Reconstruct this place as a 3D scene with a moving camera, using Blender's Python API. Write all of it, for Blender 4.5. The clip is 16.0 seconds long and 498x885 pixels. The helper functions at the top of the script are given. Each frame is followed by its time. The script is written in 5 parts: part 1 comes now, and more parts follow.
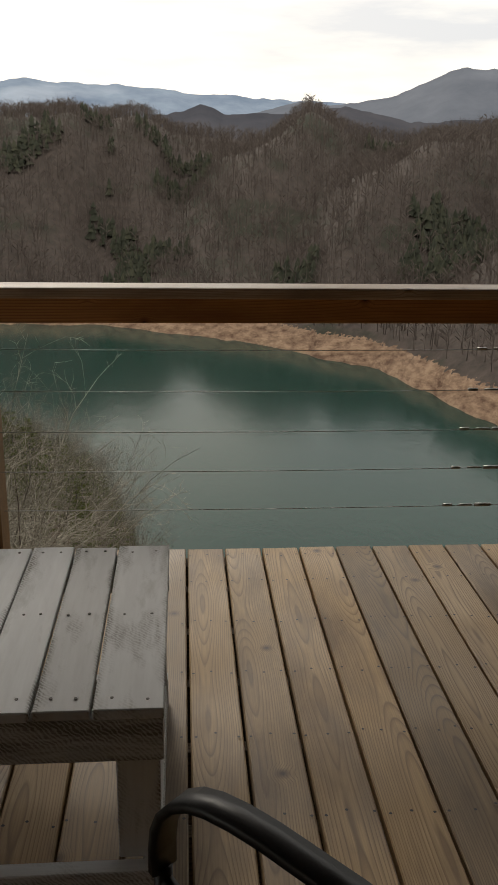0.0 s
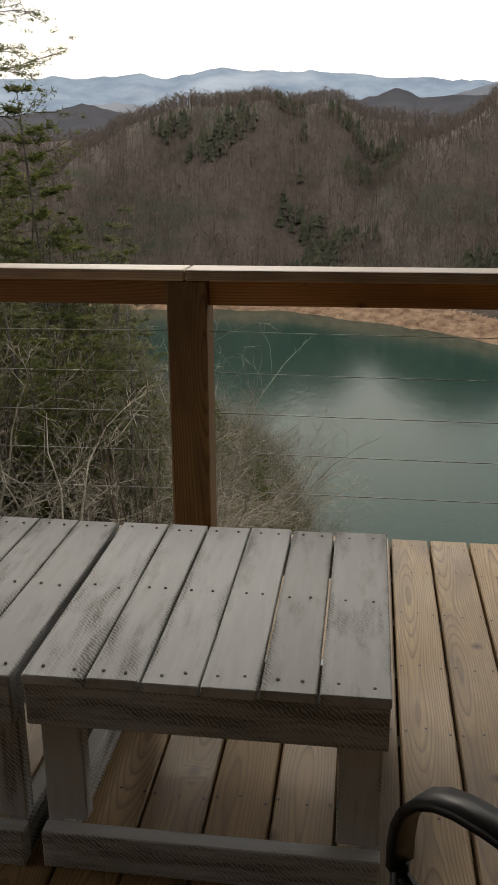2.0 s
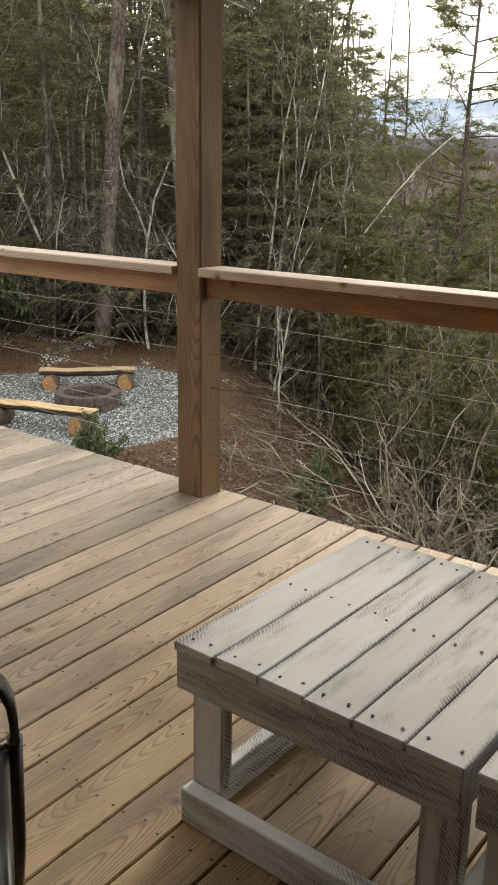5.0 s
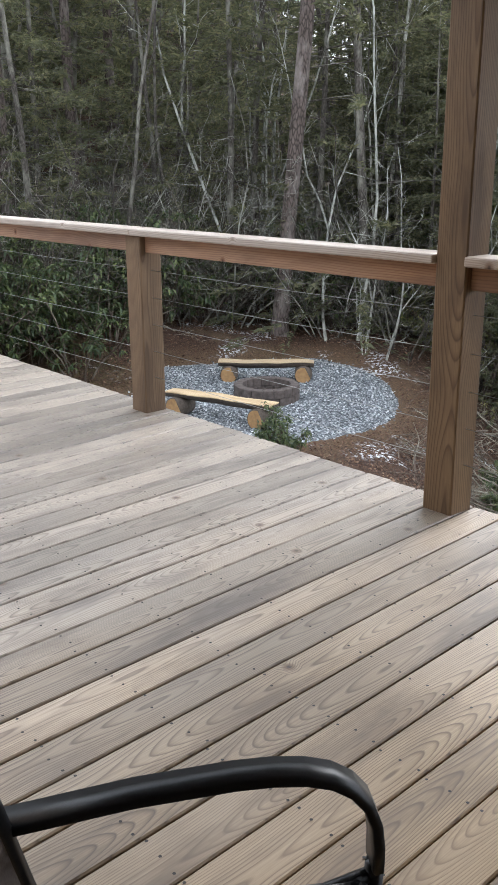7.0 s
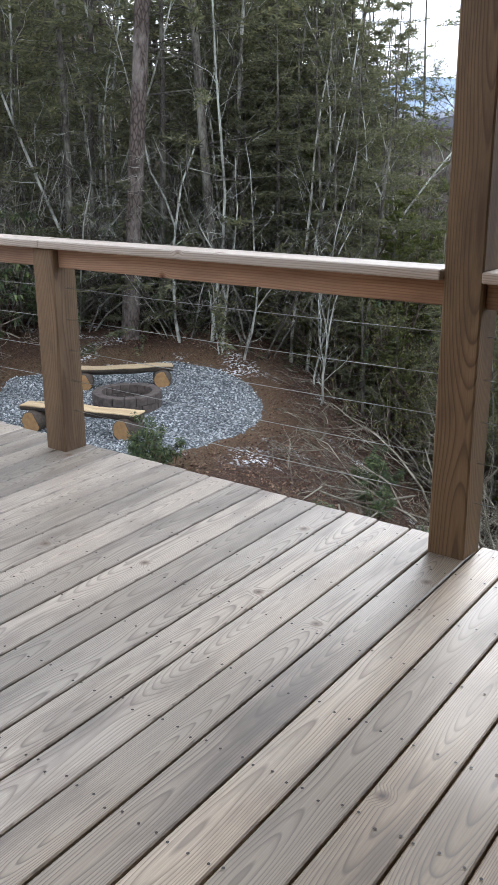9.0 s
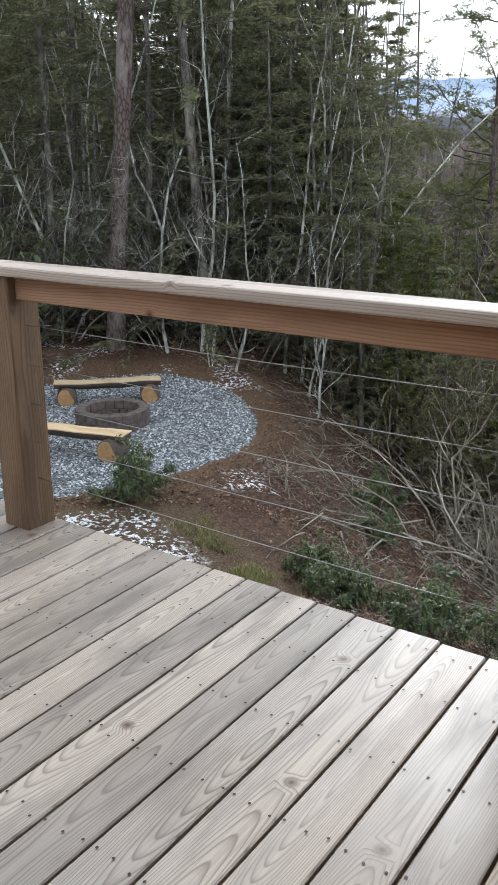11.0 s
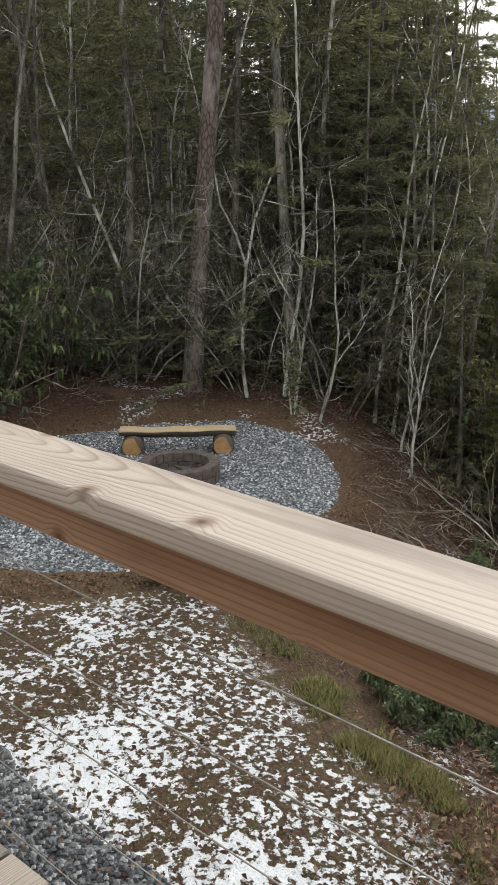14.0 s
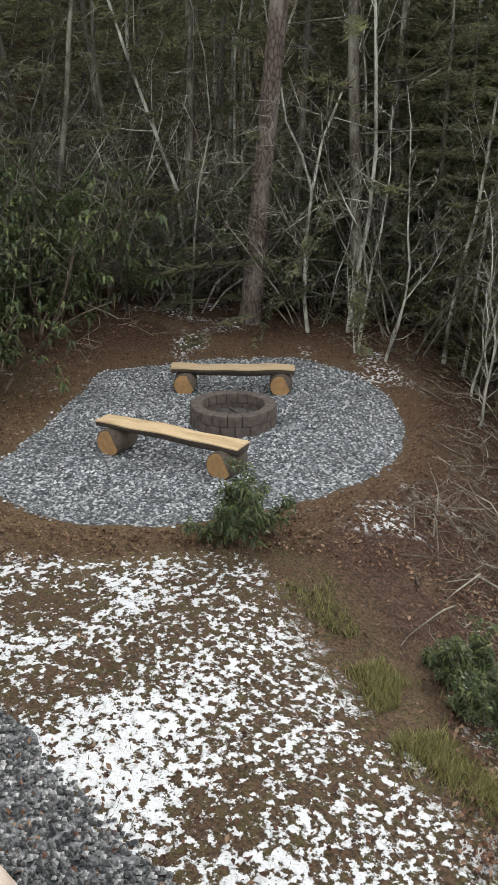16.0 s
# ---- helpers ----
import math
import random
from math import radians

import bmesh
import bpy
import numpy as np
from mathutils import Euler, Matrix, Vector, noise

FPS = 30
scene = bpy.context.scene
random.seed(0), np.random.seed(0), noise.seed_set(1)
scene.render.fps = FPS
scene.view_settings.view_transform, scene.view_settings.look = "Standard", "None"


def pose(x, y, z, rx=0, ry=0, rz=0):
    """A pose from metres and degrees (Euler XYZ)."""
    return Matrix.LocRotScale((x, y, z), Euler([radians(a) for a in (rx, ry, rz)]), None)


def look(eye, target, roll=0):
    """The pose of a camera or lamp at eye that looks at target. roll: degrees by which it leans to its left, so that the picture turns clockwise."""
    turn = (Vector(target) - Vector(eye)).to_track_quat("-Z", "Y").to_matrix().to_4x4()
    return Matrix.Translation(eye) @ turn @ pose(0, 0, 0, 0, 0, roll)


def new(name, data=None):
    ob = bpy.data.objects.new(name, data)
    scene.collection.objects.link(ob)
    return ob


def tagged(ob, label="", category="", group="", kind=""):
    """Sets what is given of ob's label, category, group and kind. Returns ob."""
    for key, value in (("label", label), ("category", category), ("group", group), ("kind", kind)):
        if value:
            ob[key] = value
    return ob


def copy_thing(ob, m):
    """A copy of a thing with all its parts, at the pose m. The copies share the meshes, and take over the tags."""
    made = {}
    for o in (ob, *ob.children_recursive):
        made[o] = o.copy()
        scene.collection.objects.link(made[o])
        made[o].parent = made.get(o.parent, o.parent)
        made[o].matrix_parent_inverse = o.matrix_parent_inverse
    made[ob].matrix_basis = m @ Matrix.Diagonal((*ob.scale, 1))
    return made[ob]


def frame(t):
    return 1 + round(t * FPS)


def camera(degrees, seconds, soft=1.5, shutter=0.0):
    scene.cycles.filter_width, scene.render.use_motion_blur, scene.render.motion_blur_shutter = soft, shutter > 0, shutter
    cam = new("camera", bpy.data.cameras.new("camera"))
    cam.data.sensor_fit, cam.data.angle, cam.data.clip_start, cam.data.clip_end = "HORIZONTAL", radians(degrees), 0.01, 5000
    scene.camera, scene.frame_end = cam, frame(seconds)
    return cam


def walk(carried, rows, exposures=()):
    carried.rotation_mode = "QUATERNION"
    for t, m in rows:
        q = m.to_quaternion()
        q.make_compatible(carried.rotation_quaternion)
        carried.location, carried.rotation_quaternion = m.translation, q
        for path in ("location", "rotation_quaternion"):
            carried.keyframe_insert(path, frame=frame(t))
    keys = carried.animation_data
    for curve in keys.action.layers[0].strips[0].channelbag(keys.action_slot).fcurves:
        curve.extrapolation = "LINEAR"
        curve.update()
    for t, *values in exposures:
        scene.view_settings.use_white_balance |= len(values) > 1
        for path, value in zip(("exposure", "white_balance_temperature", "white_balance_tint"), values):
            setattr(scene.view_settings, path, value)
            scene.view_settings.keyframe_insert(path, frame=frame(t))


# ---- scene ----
cam = camera(31.3, 16.0)
PATH = [
    (0, (2.603, -3.181, 1.398), (2.749, -1.273, 0.817), 0.8),
    (0.5, (2.581, -3.18, 1.397), (2.635, -1.263, 0.832), 1.1),
    (1, (2.555, -3.179, 1.396), (2.526, -1.26, 0.833), 1.0),
    (1.5, (2.524, -3.17, 1.392), (2.389, -1.263, 0.805), 0.4),
    (2, (2.494, -3.157, 1.385), (2.24, -1.27, 0.775), -0.3),
    (2.5, (2.463, -3.164, 1.383), (2.113, -1.293, 0.77), -0.6),
    (3, (2.426, -3.174, 1.386), (1.98, -1.322, 0.777), -0.2),
    (3.5, (2.414, -3.161, 1.387), (1.839, -1.34, 0.79), 0.2),
    (4, (2.403, -3.103, 1.392), (1.657, -1.343, 0.806), 0.1),
    (4.5, (2.378, -3.036, 1.402), (1.4, -1.39, 0.824), 0.3),
    (5, (2.334, -2.989, 1.4), (1.156, -1.479, 0.823), 0.9),
    (7.3, (1.706, -2.937, 1.35), (0.273, -1.676, 0.752), -0.4),
    (7.5, (1.64, -2.922, 1.361), (0.218, -1.645, 0.773), -0.6),
    (8, (1.449, -2.896, 1.373), (0.089, -1.553, 0.782), -0.3),
    (8.5, (1.238, -2.939, 1.379), (0.015, -1.476, 0.777), -0.4),
    (8.7, (1.144, -2.941, 1.379), (-0.022, -1.435, 0.769), -0.3),
    (11, (0.359, -2.221, 1.377), (-0.775, -0.689, 0.77), -0.5),
    (11.5, (0.27, -1.946, 1.397), (-0.965, -0.493, 0.795), 0.8),
    (12, (0.105, -1.703, 1.386), (-1.15, -0.259, 0.803), 0.8),
    (12.5, (-0.052, -1.479, 1.39), (-1.314, -0.045, 0.797), 0.8),
    (13, (-0.189, -1.203, 1.397), (-1.498, 0.187, 0.801), 1.2),
    (13.5, (-0.321, -1.025, 1.396), (-1.647, 0.357, 0.82), 0.6),
    (14, (-0.527, -0.852, 1.414), (-1.827, 0.565, 0.862), -0.1),
    (14.5, (-0.657, -0.67, 1.42), (-1.963, 0.745, 0.877), 0.1),
    (15, (-0.787, -0.462, 1.464), (-2.118, 0.923, 0.907), 0.9),
    (15.5, (-0.939, -0.335, 1.459), (-2.268, 0.999, 0.783), 0.9),
    (16, (-1.126, -0.214, 1.463), (-2.478, 1.072, 0.742), 0.5),
]
walk(cam, [(t, look(e, g, r)) for t, e, g, r in PATH],
     exposures=[(0, 0.05, 6950, 10), (3.0, 0.4, 7000, 10), (4.5, 0.8, 7400, 10), (5.0, 1.25, 7200, 10), (7.3, 1.45, 5700, 10), (8.0, 1.5, 5650, 10), (8.5, 1.25, 5650, 10), (11, 1.05, 5800, 9), (13, 1.0, 6100, 9), (14, 0.82, 6500, 9), (15, 0.85, 6350, 9), (16, 1.02, 6500, 9)])

# ---- world and sun: overcast winter sky ----
SUN_AZ, SUN_EL = 12.0, 34.0
world = bpy.data.worlds.new("overcast_sky")
scene.world = world
world.use_nodes = True
wt = world.node_tree
for n in list(wt.nodes):
    wt.nodes.remove(n)
w_out = wt.nodes.new("ShaderNodeOutputWorld")
w_bg = wt.nodes.new("ShaderNodeBackground")
w_sky = wt.nodes.new("ShaderNodeTexSky")
w_sky.sky_type = "NISHITA"
w_sky.sun_disc = False
w_sky.sun_elevation = radians(SUN_EL)
w_sky.sun_rotation = radians(-SUN_AZ)
w_sky.dust_density = 3.0
w_tc = wt.nodes.new("ShaderNodeTexCoord")
w_map = wt.nodes.new("ShaderNodeMapping")
w_map.inputs["Scale"].default_value = (1.6, 1.6, 9.0)
w_noise = wt.nodes.new("ShaderNodeTexNoise")
w_noise.inputs["Scale"].default_value = 2.2
w_noise.inputs["Detail"].default_value = 6.0
w_noise.inputs["Roughness"].default_value = 0.55
w_ramp = wt.nodes.new("ShaderNodeValToRGB")
w_ramp.color_ramp.elements[0].position = 0.36
w_ramp.color_ramp.elements[0].color = (9.3, 9.8, 10.6, 1)
w_ramp.color_ramp.elements[1].position = 0.56
w_ramp.color_ramp.elements[1].color = (14.0, 13.8, 13.2, 1)
w_mix = wt.nodes.new("ShaderNodeMix")
w_mix.data_type = "RGBA"
w_mix.inputs["Factor"].default_value = 0.85
w_bg.inputs["Strength"].default_value = 0.085
wt.links.new(w_tc.outputs["Generated"], w_map.inputs["Vector"])
wt.links.new(w_map.outputs["Vector"], w_noise.inputs["Vector"])
wt.links.new(w_noise.outputs["Fac"], w_ramp.inputs["Fac"])
wt.links.new(w_sky.outputs["Color"], w_mix.inputs["A"])
wt.links.new(w_ramp.outputs["Color"], w_mix.inputs["B"])
wt.links.new(w_mix.outputs["Result"], w_bg.inputs["Color"])
wt.links.new(w_bg.outputs["Background"], w_out.inputs["Surface"])

sun_data = bpy.data.lights.new("sun", "SUN")
sun_data.energy, sun_data.angle, sun_data.color = 0.9, radians(14), (1.0, 0.95, 0.88)
sun_ob = new("sun", sun_data)
sun_ob.matrix_world = look((-math.sin(radians(SUN_AZ)) * 40, math.cos(radians(SUN_AZ)) * 40, 40 * math.tan(radians(SUN_EL))), (0, 0, 0))


# ---- materials ----
def mat_new(name):
    m = bpy.data.materials.new(name)
    m.use_nodes = True
    nt = m.node_tree
    return m, nt, nt.nodes["Principled BSDF"]


class Net:
    """Short hand for building a node tree."""

    def __init__(self, name):
        self.m, self.nt, self.b = mat_new(name)

    def node(self, kind, **values):
        n = self.nt.nodes.new(kind)
        for k, v in values.items():
            n.inputs[k].default_value = v
        return n

    def link(self, a, b):
        self.nt.links.new(a, b)

    def coords(self, scale=(1, 1, 1), randomise=True, shift=7.0, source="Object"):
        tc = self.nt.nodes.new("ShaderNodeTexCoord")
        mp = self.nt.nodes.new("ShaderNodeMapping")
        mp.inputs["Scale"].default_value = scale
        if randomise:
            oi = self.nt.nodes.new("ShaderNodeObjectInfo")
            add = self.nt.nodes.new("ShaderNodeVectorMath")
            mul = self.nt.nodes.new("ShaderNodeMath")
            mul.operation = "MULTIPLY"
            mul.inputs[1].default_value = shift
            self.link(oi.outputs["Random"], mul.inputs[0])
            self.link(tc.outputs[source], add.inputs[0])
            self.link(mul.outputs[0], add.inputs[1])
            self.link(add.outputs[0], mp.inputs["Vector"])
        else:
            self.link(tc.outputs[source], mp.inputs["Vector"])
        return mp.outputs["Vector"]

    def noise(self, vec, scale, detail=4.0, rough=0.55, distortion=0.0):
        n = self.node("ShaderNodeTexNoise", Scale=scale, Detail=detail, Roughness=rough, Distortion=distortion)
        self.link(vec, n.inputs["Vector"])
        return n.outputs["Fac"]

    def ramp(self, fac, stops):
        r = self.nt.nodes.new("ShaderNodeValToRGB")
        e = r.color_ramp.elements
        while len(e) < len(stops):
            e.new(0.5)
        for el, (p, c) in zip(e, stops):
            el.position = p
            el.color = (c, c, c, 1) if isinstance(c, (int, float)) else (*c, 1)
        self.link(fac, r.inputs["Fac"])
        return r.outputs["Color"]

    def mix(self, fac, a, b, mode="MIX"):
        n = self.nt.nodes.new("ShaderNodeMix")
        n.data_type, n.blend_type = "RGBA", mode
        for sock, v in (("Factor", fac), ("A", a), ("B", b)):
            if isinstance(v, (int, float)):
                n.inputs[sock].default_value = v
            elif isinstance(v, tuple):
                n.inputs[sock].default_value = (*v, 1)
            else:
                self.link(v, n.inputs[sock])
        return n.outputs["Result"]

    def math(self, op, a, b=0.0):
        n = self.nt.nodes.new("ShaderNodeMath")
        n.operation = op
        for i, v in enumerate((a, b)):
            if isinstance(v, (int, float)):
                n.inputs[i].default_value = v
            else:
                self.link(v, n.inputs[i])
        return n.outputs[0]

    def bump(self, height, strength=0.3, distance=0.01):
        n = self.node("ShaderNodeBump", Strength=strength, Distance=distance)
        self.link(height, n.inputs["Height"])
        self.link(n.outputs["Normal"], self.b.inputs["Normal"])

    def done(self, color, rough=0.7, metal=0.0, spec=None):
        for sock, v in (("Base Color", color), ("Roughness", rough), ("Metallic", metal)):
            if isinstance(v, (int, float)):
                self.b.inputs[sock].default_value = v
            elif isinstance(v, tuple):
                self.b.inputs[sock].default_value = (*v, 1)
            else:
                self.link(v, self.b.inputs[sock])
        if spec is not None:
            self.b.inputs["Specular IOR Level"].default_value = spec
        return self.m


def wood_material(name, light, mid, dark, axis=1, rough=(0.45, 0.7), ring=0.009, knots=True, weather_and_daylight=0.0, wet_rough=0.0, reach=0.08, lift=1.0, knot_size=2.0):
    """Flat-sawn softwood: growth rings cut into arches along one axis, fine fibre, knots that the grain flows round."""
    k = Net(name)
    oi = k.nt.nodes.new("ShaderNodeObjectInfo")
    rand = oi.outputs["Random"]
    sep = k.nt.nodes.new("ShaderNodeSeparateXYZ")
    k.link(k.coords((1, 1, 1), False), sep.inputs[0])
    o1, o2 = [q for q in (0, 1, 2) if q != axis]
    along = k.math("ADD", sep.outputs[axis], k.math("MULTIPLY", rand, 173.0))
    across = k.math("ADD", sep.outputs[o1], sep.outputs[o2])
    flat = k.nt.nodes.new("ShaderNodeCombineXYZ")
    k.link(along, flat.inputs[0])
    k.link(across, flat.inputs[1])
    # knots, and how far the grain bends round them
    vo = k.node("ShaderNodeTexVoronoi", Scale=knot_size)
    vo.voronoi_dimensions = "2D"
    k.link(flat.outputs[0], vo.inputs["Vector"])
    kc = k.nt.nodes.new("ShaderNodeSeparateColor")
    k.link(vo.outputs["Color"], kc.inputs[0])
    knot_d = k.math("ADD", k.math("MULTIPLY", vo.outputs["Distance"], 2.0 / knot_size), k.math("MULTIPLY", k.math("GREATER_THAN", kc.outputs[0], 0.55), 0.5))
    sw = k.nt.nodes.new("ShaderNodeMapping")
    sw.inputs["Scale"].default_value = (1.0, 7.0, 1.0)
    k.link(flat.outputs[0], sw.inputs["Vector"])
    warp = k.noise(sw.outputs[0], 1.0, 2.0, 0.45)
    slow = k.nt.nodes.new("ShaderNodeMapping")
    slow.inputs["Scale"].default_value = (0.75, 0.0, 1.0)
    k.link(flat.outputs[0], slow.inputs["Vector"])
    depth = k.math("MULTIPLY", k.math("SUBTRACT", k.noise(slow.outputs[0], 1.0, 1.5, 0.4), 0.28), 0.24)
    pith = k.math("ADD", across, k.math("MULTIPLY", k.math("SUBTRACT", k.math("FRACT", k.math("MULTIPLY", rand, 37.0)), 0.5), 0.09))
    d = k.math("SQRT", k.math("ADD", k.math("POWER", pith, 2.0), k.math("POWER", depth, 2.0)))
    d = k.math("ADD", d, k.math("MULTIPLY", warp, 0.022))
    if knots:
        d = k.math("ADD", d, k.ramp(knot_d, [(0.02, 0.012), (0.08, 0.0)]))
    rings = k.math("FRACT", k.math("DIVIDE", d, ring))
    sf = [260.0, 260.0, 260.0]
    sf[axis] = 5.0
    fib = k.noise(k.coords(tuple(sf), True, 3.0), 1.0, 3.0)
    big = k.noise(k.coords((1.6, 1.6, 1.6), True, 13.0), 1.0, 3.0)
    col = k.ramp(rings, [(0.0, light), (0.45, light), (0.68, mid), (0.88, dark), (1.0, light)])
    col = k.mix(k.ramp(fib, [(0.35, 0.0), (0.72, 0.55)]), col, dark)
    col = k.mix(k.ramp(big, [(0.35, 0.0), (0.7, 0.4)]), col, mid)
    blot = [6.0, 6.0, 6.0]
    blot[axis] = 1.4
    wet = k.noise(k.coords(tuple(blot), True, 17.0), 1.0, 5.0, 0.6)
    col = k.mix(k.ramp(wet, [(0.48, 0.0), (0.66, 0.72)]), col, (dark[0] * 0.8, dark[1] * 0.8, dark[2] * 0.8))
    col = k.mix(1.0, col, k.ramp(rand, [(0.0, (0.60, 0.58, 0.55)), (0.5, (0.92, 0.90, 0.88)), (1.0, (1.12, 1.08, 1.02))]), "MULTIPLY")
    if weather_and_daylight:
        # greys the wood past the porch roof: weathering plus cooler, brighter daylight painted in
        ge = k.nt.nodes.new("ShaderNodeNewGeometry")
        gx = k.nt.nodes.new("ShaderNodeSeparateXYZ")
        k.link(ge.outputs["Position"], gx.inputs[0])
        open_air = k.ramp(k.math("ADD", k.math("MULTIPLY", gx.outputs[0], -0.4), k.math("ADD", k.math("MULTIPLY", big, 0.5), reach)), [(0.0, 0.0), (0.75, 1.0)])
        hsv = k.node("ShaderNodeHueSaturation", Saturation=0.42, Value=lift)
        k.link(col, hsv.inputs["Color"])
        col = k.mix(k.math("MULTIPLY", open_air, weather_and_daylight), col, hsv.outputs["Color"])
    if knots:
        col = k.mix(k.ramp(knot_d, [(0.024, 0.7), (0.048, 0.0)]), col, (dark[0] * 0.62, dark[1] * 0.5, dark[2] * 0.42))
        col = k.mix(k.ramp(k.math("ADD", knot_d, k.math("MULTIPLY", fib, 0.012)), [(0.013, 0.9), (0.026, 0.0)]), col, (dark[0] * 0.22, dark[1] * 0.18, dark[2] * 0.15))
    k.bump(k.math("ADD", k.math("MULTIPLY", rings, 0.5), fib), 0.2, 0.002)
    gloss = k.ramp(big, [(0.3, rough[0]), (0.7, rough[1])])
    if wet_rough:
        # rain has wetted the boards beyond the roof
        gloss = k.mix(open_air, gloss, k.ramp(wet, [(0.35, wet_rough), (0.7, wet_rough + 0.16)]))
    return k.done(col, gloss)


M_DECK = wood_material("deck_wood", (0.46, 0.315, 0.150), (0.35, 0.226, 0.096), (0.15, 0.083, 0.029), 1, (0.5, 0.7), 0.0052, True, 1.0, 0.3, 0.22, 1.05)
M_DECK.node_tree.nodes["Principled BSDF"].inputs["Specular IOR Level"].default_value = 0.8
M_RAIL = wood_material("rail_cedar", (0.50, 0.245, 0.078), (0.41, 0.185, 0.054), (0.25, 0.10, 0.03), 0, (0.5, 0.75), 0.010, True, 0.45, 0.0, 0.08, 1.05, 4.2)
M_CAP = wood_material("cap_wood", (0.58, 0.47, 0.365), (0.48, 0.37, 0.27), (0.30, 0.205, 0.135), 0, (0.3, 0.55), 0.008, True, 0.65, 0.0, 0.15, 1.05, 4.0)
M_POST = wood_material("post_wood", (0.26, 0.155, 0.062), (0.20, 0.112, 0.042), (0.10, 0.052, 0.019), 2, (0.5, 0.75), 0.009, True, 0.3, 0.0, 0.08, 1.1, 3.5)
M_ROOFWOOD = wood_material("roof_wood", (0.24, 0.17, 0.10), (0.18, 0.12, 0.07), (0.10, 0.065, 0.035), 0, (0.6, 0.8), 0.014)


def whitewash_material(name, axis, bare=0.535):
    k = Net(name)
    sc = [38.0, 38.0, 38.0]
    sc[axis] = 4.0
    streak = k.noise(k.coords(tuple(sc), True, 11.0), 1.0, 5.0, 0.65)
    se = [7.0, 7.0, 7.0]
    se[axis] = 2.2
    blot = k.noise(k.coords(tuple(se), True, 4.0), 1.0, 5.0, 0.62)
    saw = k.node("ShaderNodeTexWave", Scale=58.0, Distortion=7.0)
    saw.wave_type, saw.bands_direction = "BANDS", "DIAGONAL"
    saw.inputs["Detail"].default_value = 3.0
    k.link(k.coords((1, 1, 1), True, 6.0), saw.inputs["Vector"])
    ge = k.nt.nodes.new("ShaderNodeSeparateXYZ")
    k.link(k.coords((1, 1, 1), False, 0.0, "Generated"), ge.inputs[0])
    rim = k.math("MULTIPLY", k.math("ABSOLUTE", k.math("SUBTRACT", ge.outputs[1 if axis == 0 else 0], 0.5)), 2.0)
    blot = k.math("ADD", blot, k.math("MULTIPLY", k.math("POWER", rim, 6.0), 0.2))
    mask = k.math("MULTIPLY", k.ramp(blot, [(bare, 0.0), (bare + 0.13, 1.0)]), k.ramp(k.math("ADD", saw.outputs["Fac"], k.math("MULTIPLY", k.math("SUBTRACT", streak, 0.5), 1.6)), [(0.2, 0.3), (0.8, 1.0)]))
    col = k.mix(k.ramp(streak, [(0.35, 0.0), (0.8, 0.55)]), (0.74, 0.76, 0.785), (0.53, 0.54, 0.555))
    col = k.mix(k.math("MULTIPLY", k.math("MULTIPLY", mask, k.ramp(streak, [(0.38, 0.25), (0.6, 1.0)])), 0.85), col, (0.12, 0.105, 0.09))
    sd = [11.0, 11.0, 11.0]
    sd[axis] = 2.6
    dirt = k.noise(k.coords(tuple(sd), True, 15.0), 1.0, 6.0, 0.7)
    col = k.mix(k.ramp(dirt, [(0.54, 0.0), (0.70, 0.5)]), col, (0.27, 0.285, 0.26))
    oi = k.nt.nodes.new("ShaderNodeObjectInfo")
    col = k.mix(1.0, col, k.ramp(oi.outputs["Random"], [(0.0, (0.82, 0.81, 0.79)), (1.0, (1.05, 1.05, 1.04))]), "MULTIPLY")
    k.bump(k.math("ADD", streak, k.math("MULTIPLY", saw.outputs["Fac"], 0.05)), 0.3, 0.002)
    return k.done(col, 0.72)


M_WHITE_Y = whitewash_material("whitewash_along_y", 1)
M_WHITE_X = whitewash_material("whitewash_along_x", 0, 0.50)
M_WHITE_Z = whitewash_material("whitewash_along_z", 2, 0.50)


def plain_material(name, a, b, scale=20.0, rough=0.6, metal=0.0, bump=0.1):
    k = Net(name)
    f = k.noise(k.coords((1, 1, 1), True), scale, 5.0)
    k.bump(f, bump, 0.004)
    return k.done(k.mix(k.ramp(f, [(0.3, 0.0), (0.7, 1.0)]), a, b), rough, metal)


M_STEEL = plain_material("steel_cable", (0.26, 0.26, 0.25), (0.38, 0.38, 0.36), 60, 0.35, 0.9, 0.02)
M_NAIL = plain_material("screw_head", (0.035, 0.03, 0.027), (0.06, 0.05, 0.045), 90, 0.6, 0.3, 0.02)
M_BLACK = plain_material("black_powder_coat", (0.012, 0.012, 0.013), (0.02, 0.02, 0.021), 200, 0.38, 0.0, 0.05)
M_SLING = plain_material("brown_sling_mesh", (0.16, 0.13, 0.11), (0.22, 0.18, 0.15), 300, 0.8, 0.0, 0.3)
M_PORCH_WALL = plain_material("dark_porch_wall", (0.17, 0.12, 0.08), (0.23, 0.165, 0.11), 6, 0.8)
M_LOGTOP = wood_material("split_log_face", (0.62, 0.51, 0.34), (0.54, 0.41, 0.25), (0.38, 0.26, 0.14), 0, (0.6, 0.8), 0.02, False)
M_LOGEND = plain_material("log_end_grain", (0.40, 0.24, 0.10), (0.26, 0.15, 0.065), 14, 0.8)
M_BARK = plain_material("log_bark", (0.055, 0.042, 0.032), (0.12, 0.095, 0.075), 22, 0.9, 0.0, 1.0)
M_BLOCK = plain_material("pit_block", (0.06, 0.048, 0.042), (0.135, 0.108, 0.096), 12, 0.9, 0.0, 0.6)
M_ASH = plain_material("ash", (0.03, 0.03, 0.03), (0.12, 0.115, 0.11), 9, 0.95)

# ---- helpers for meshes ----


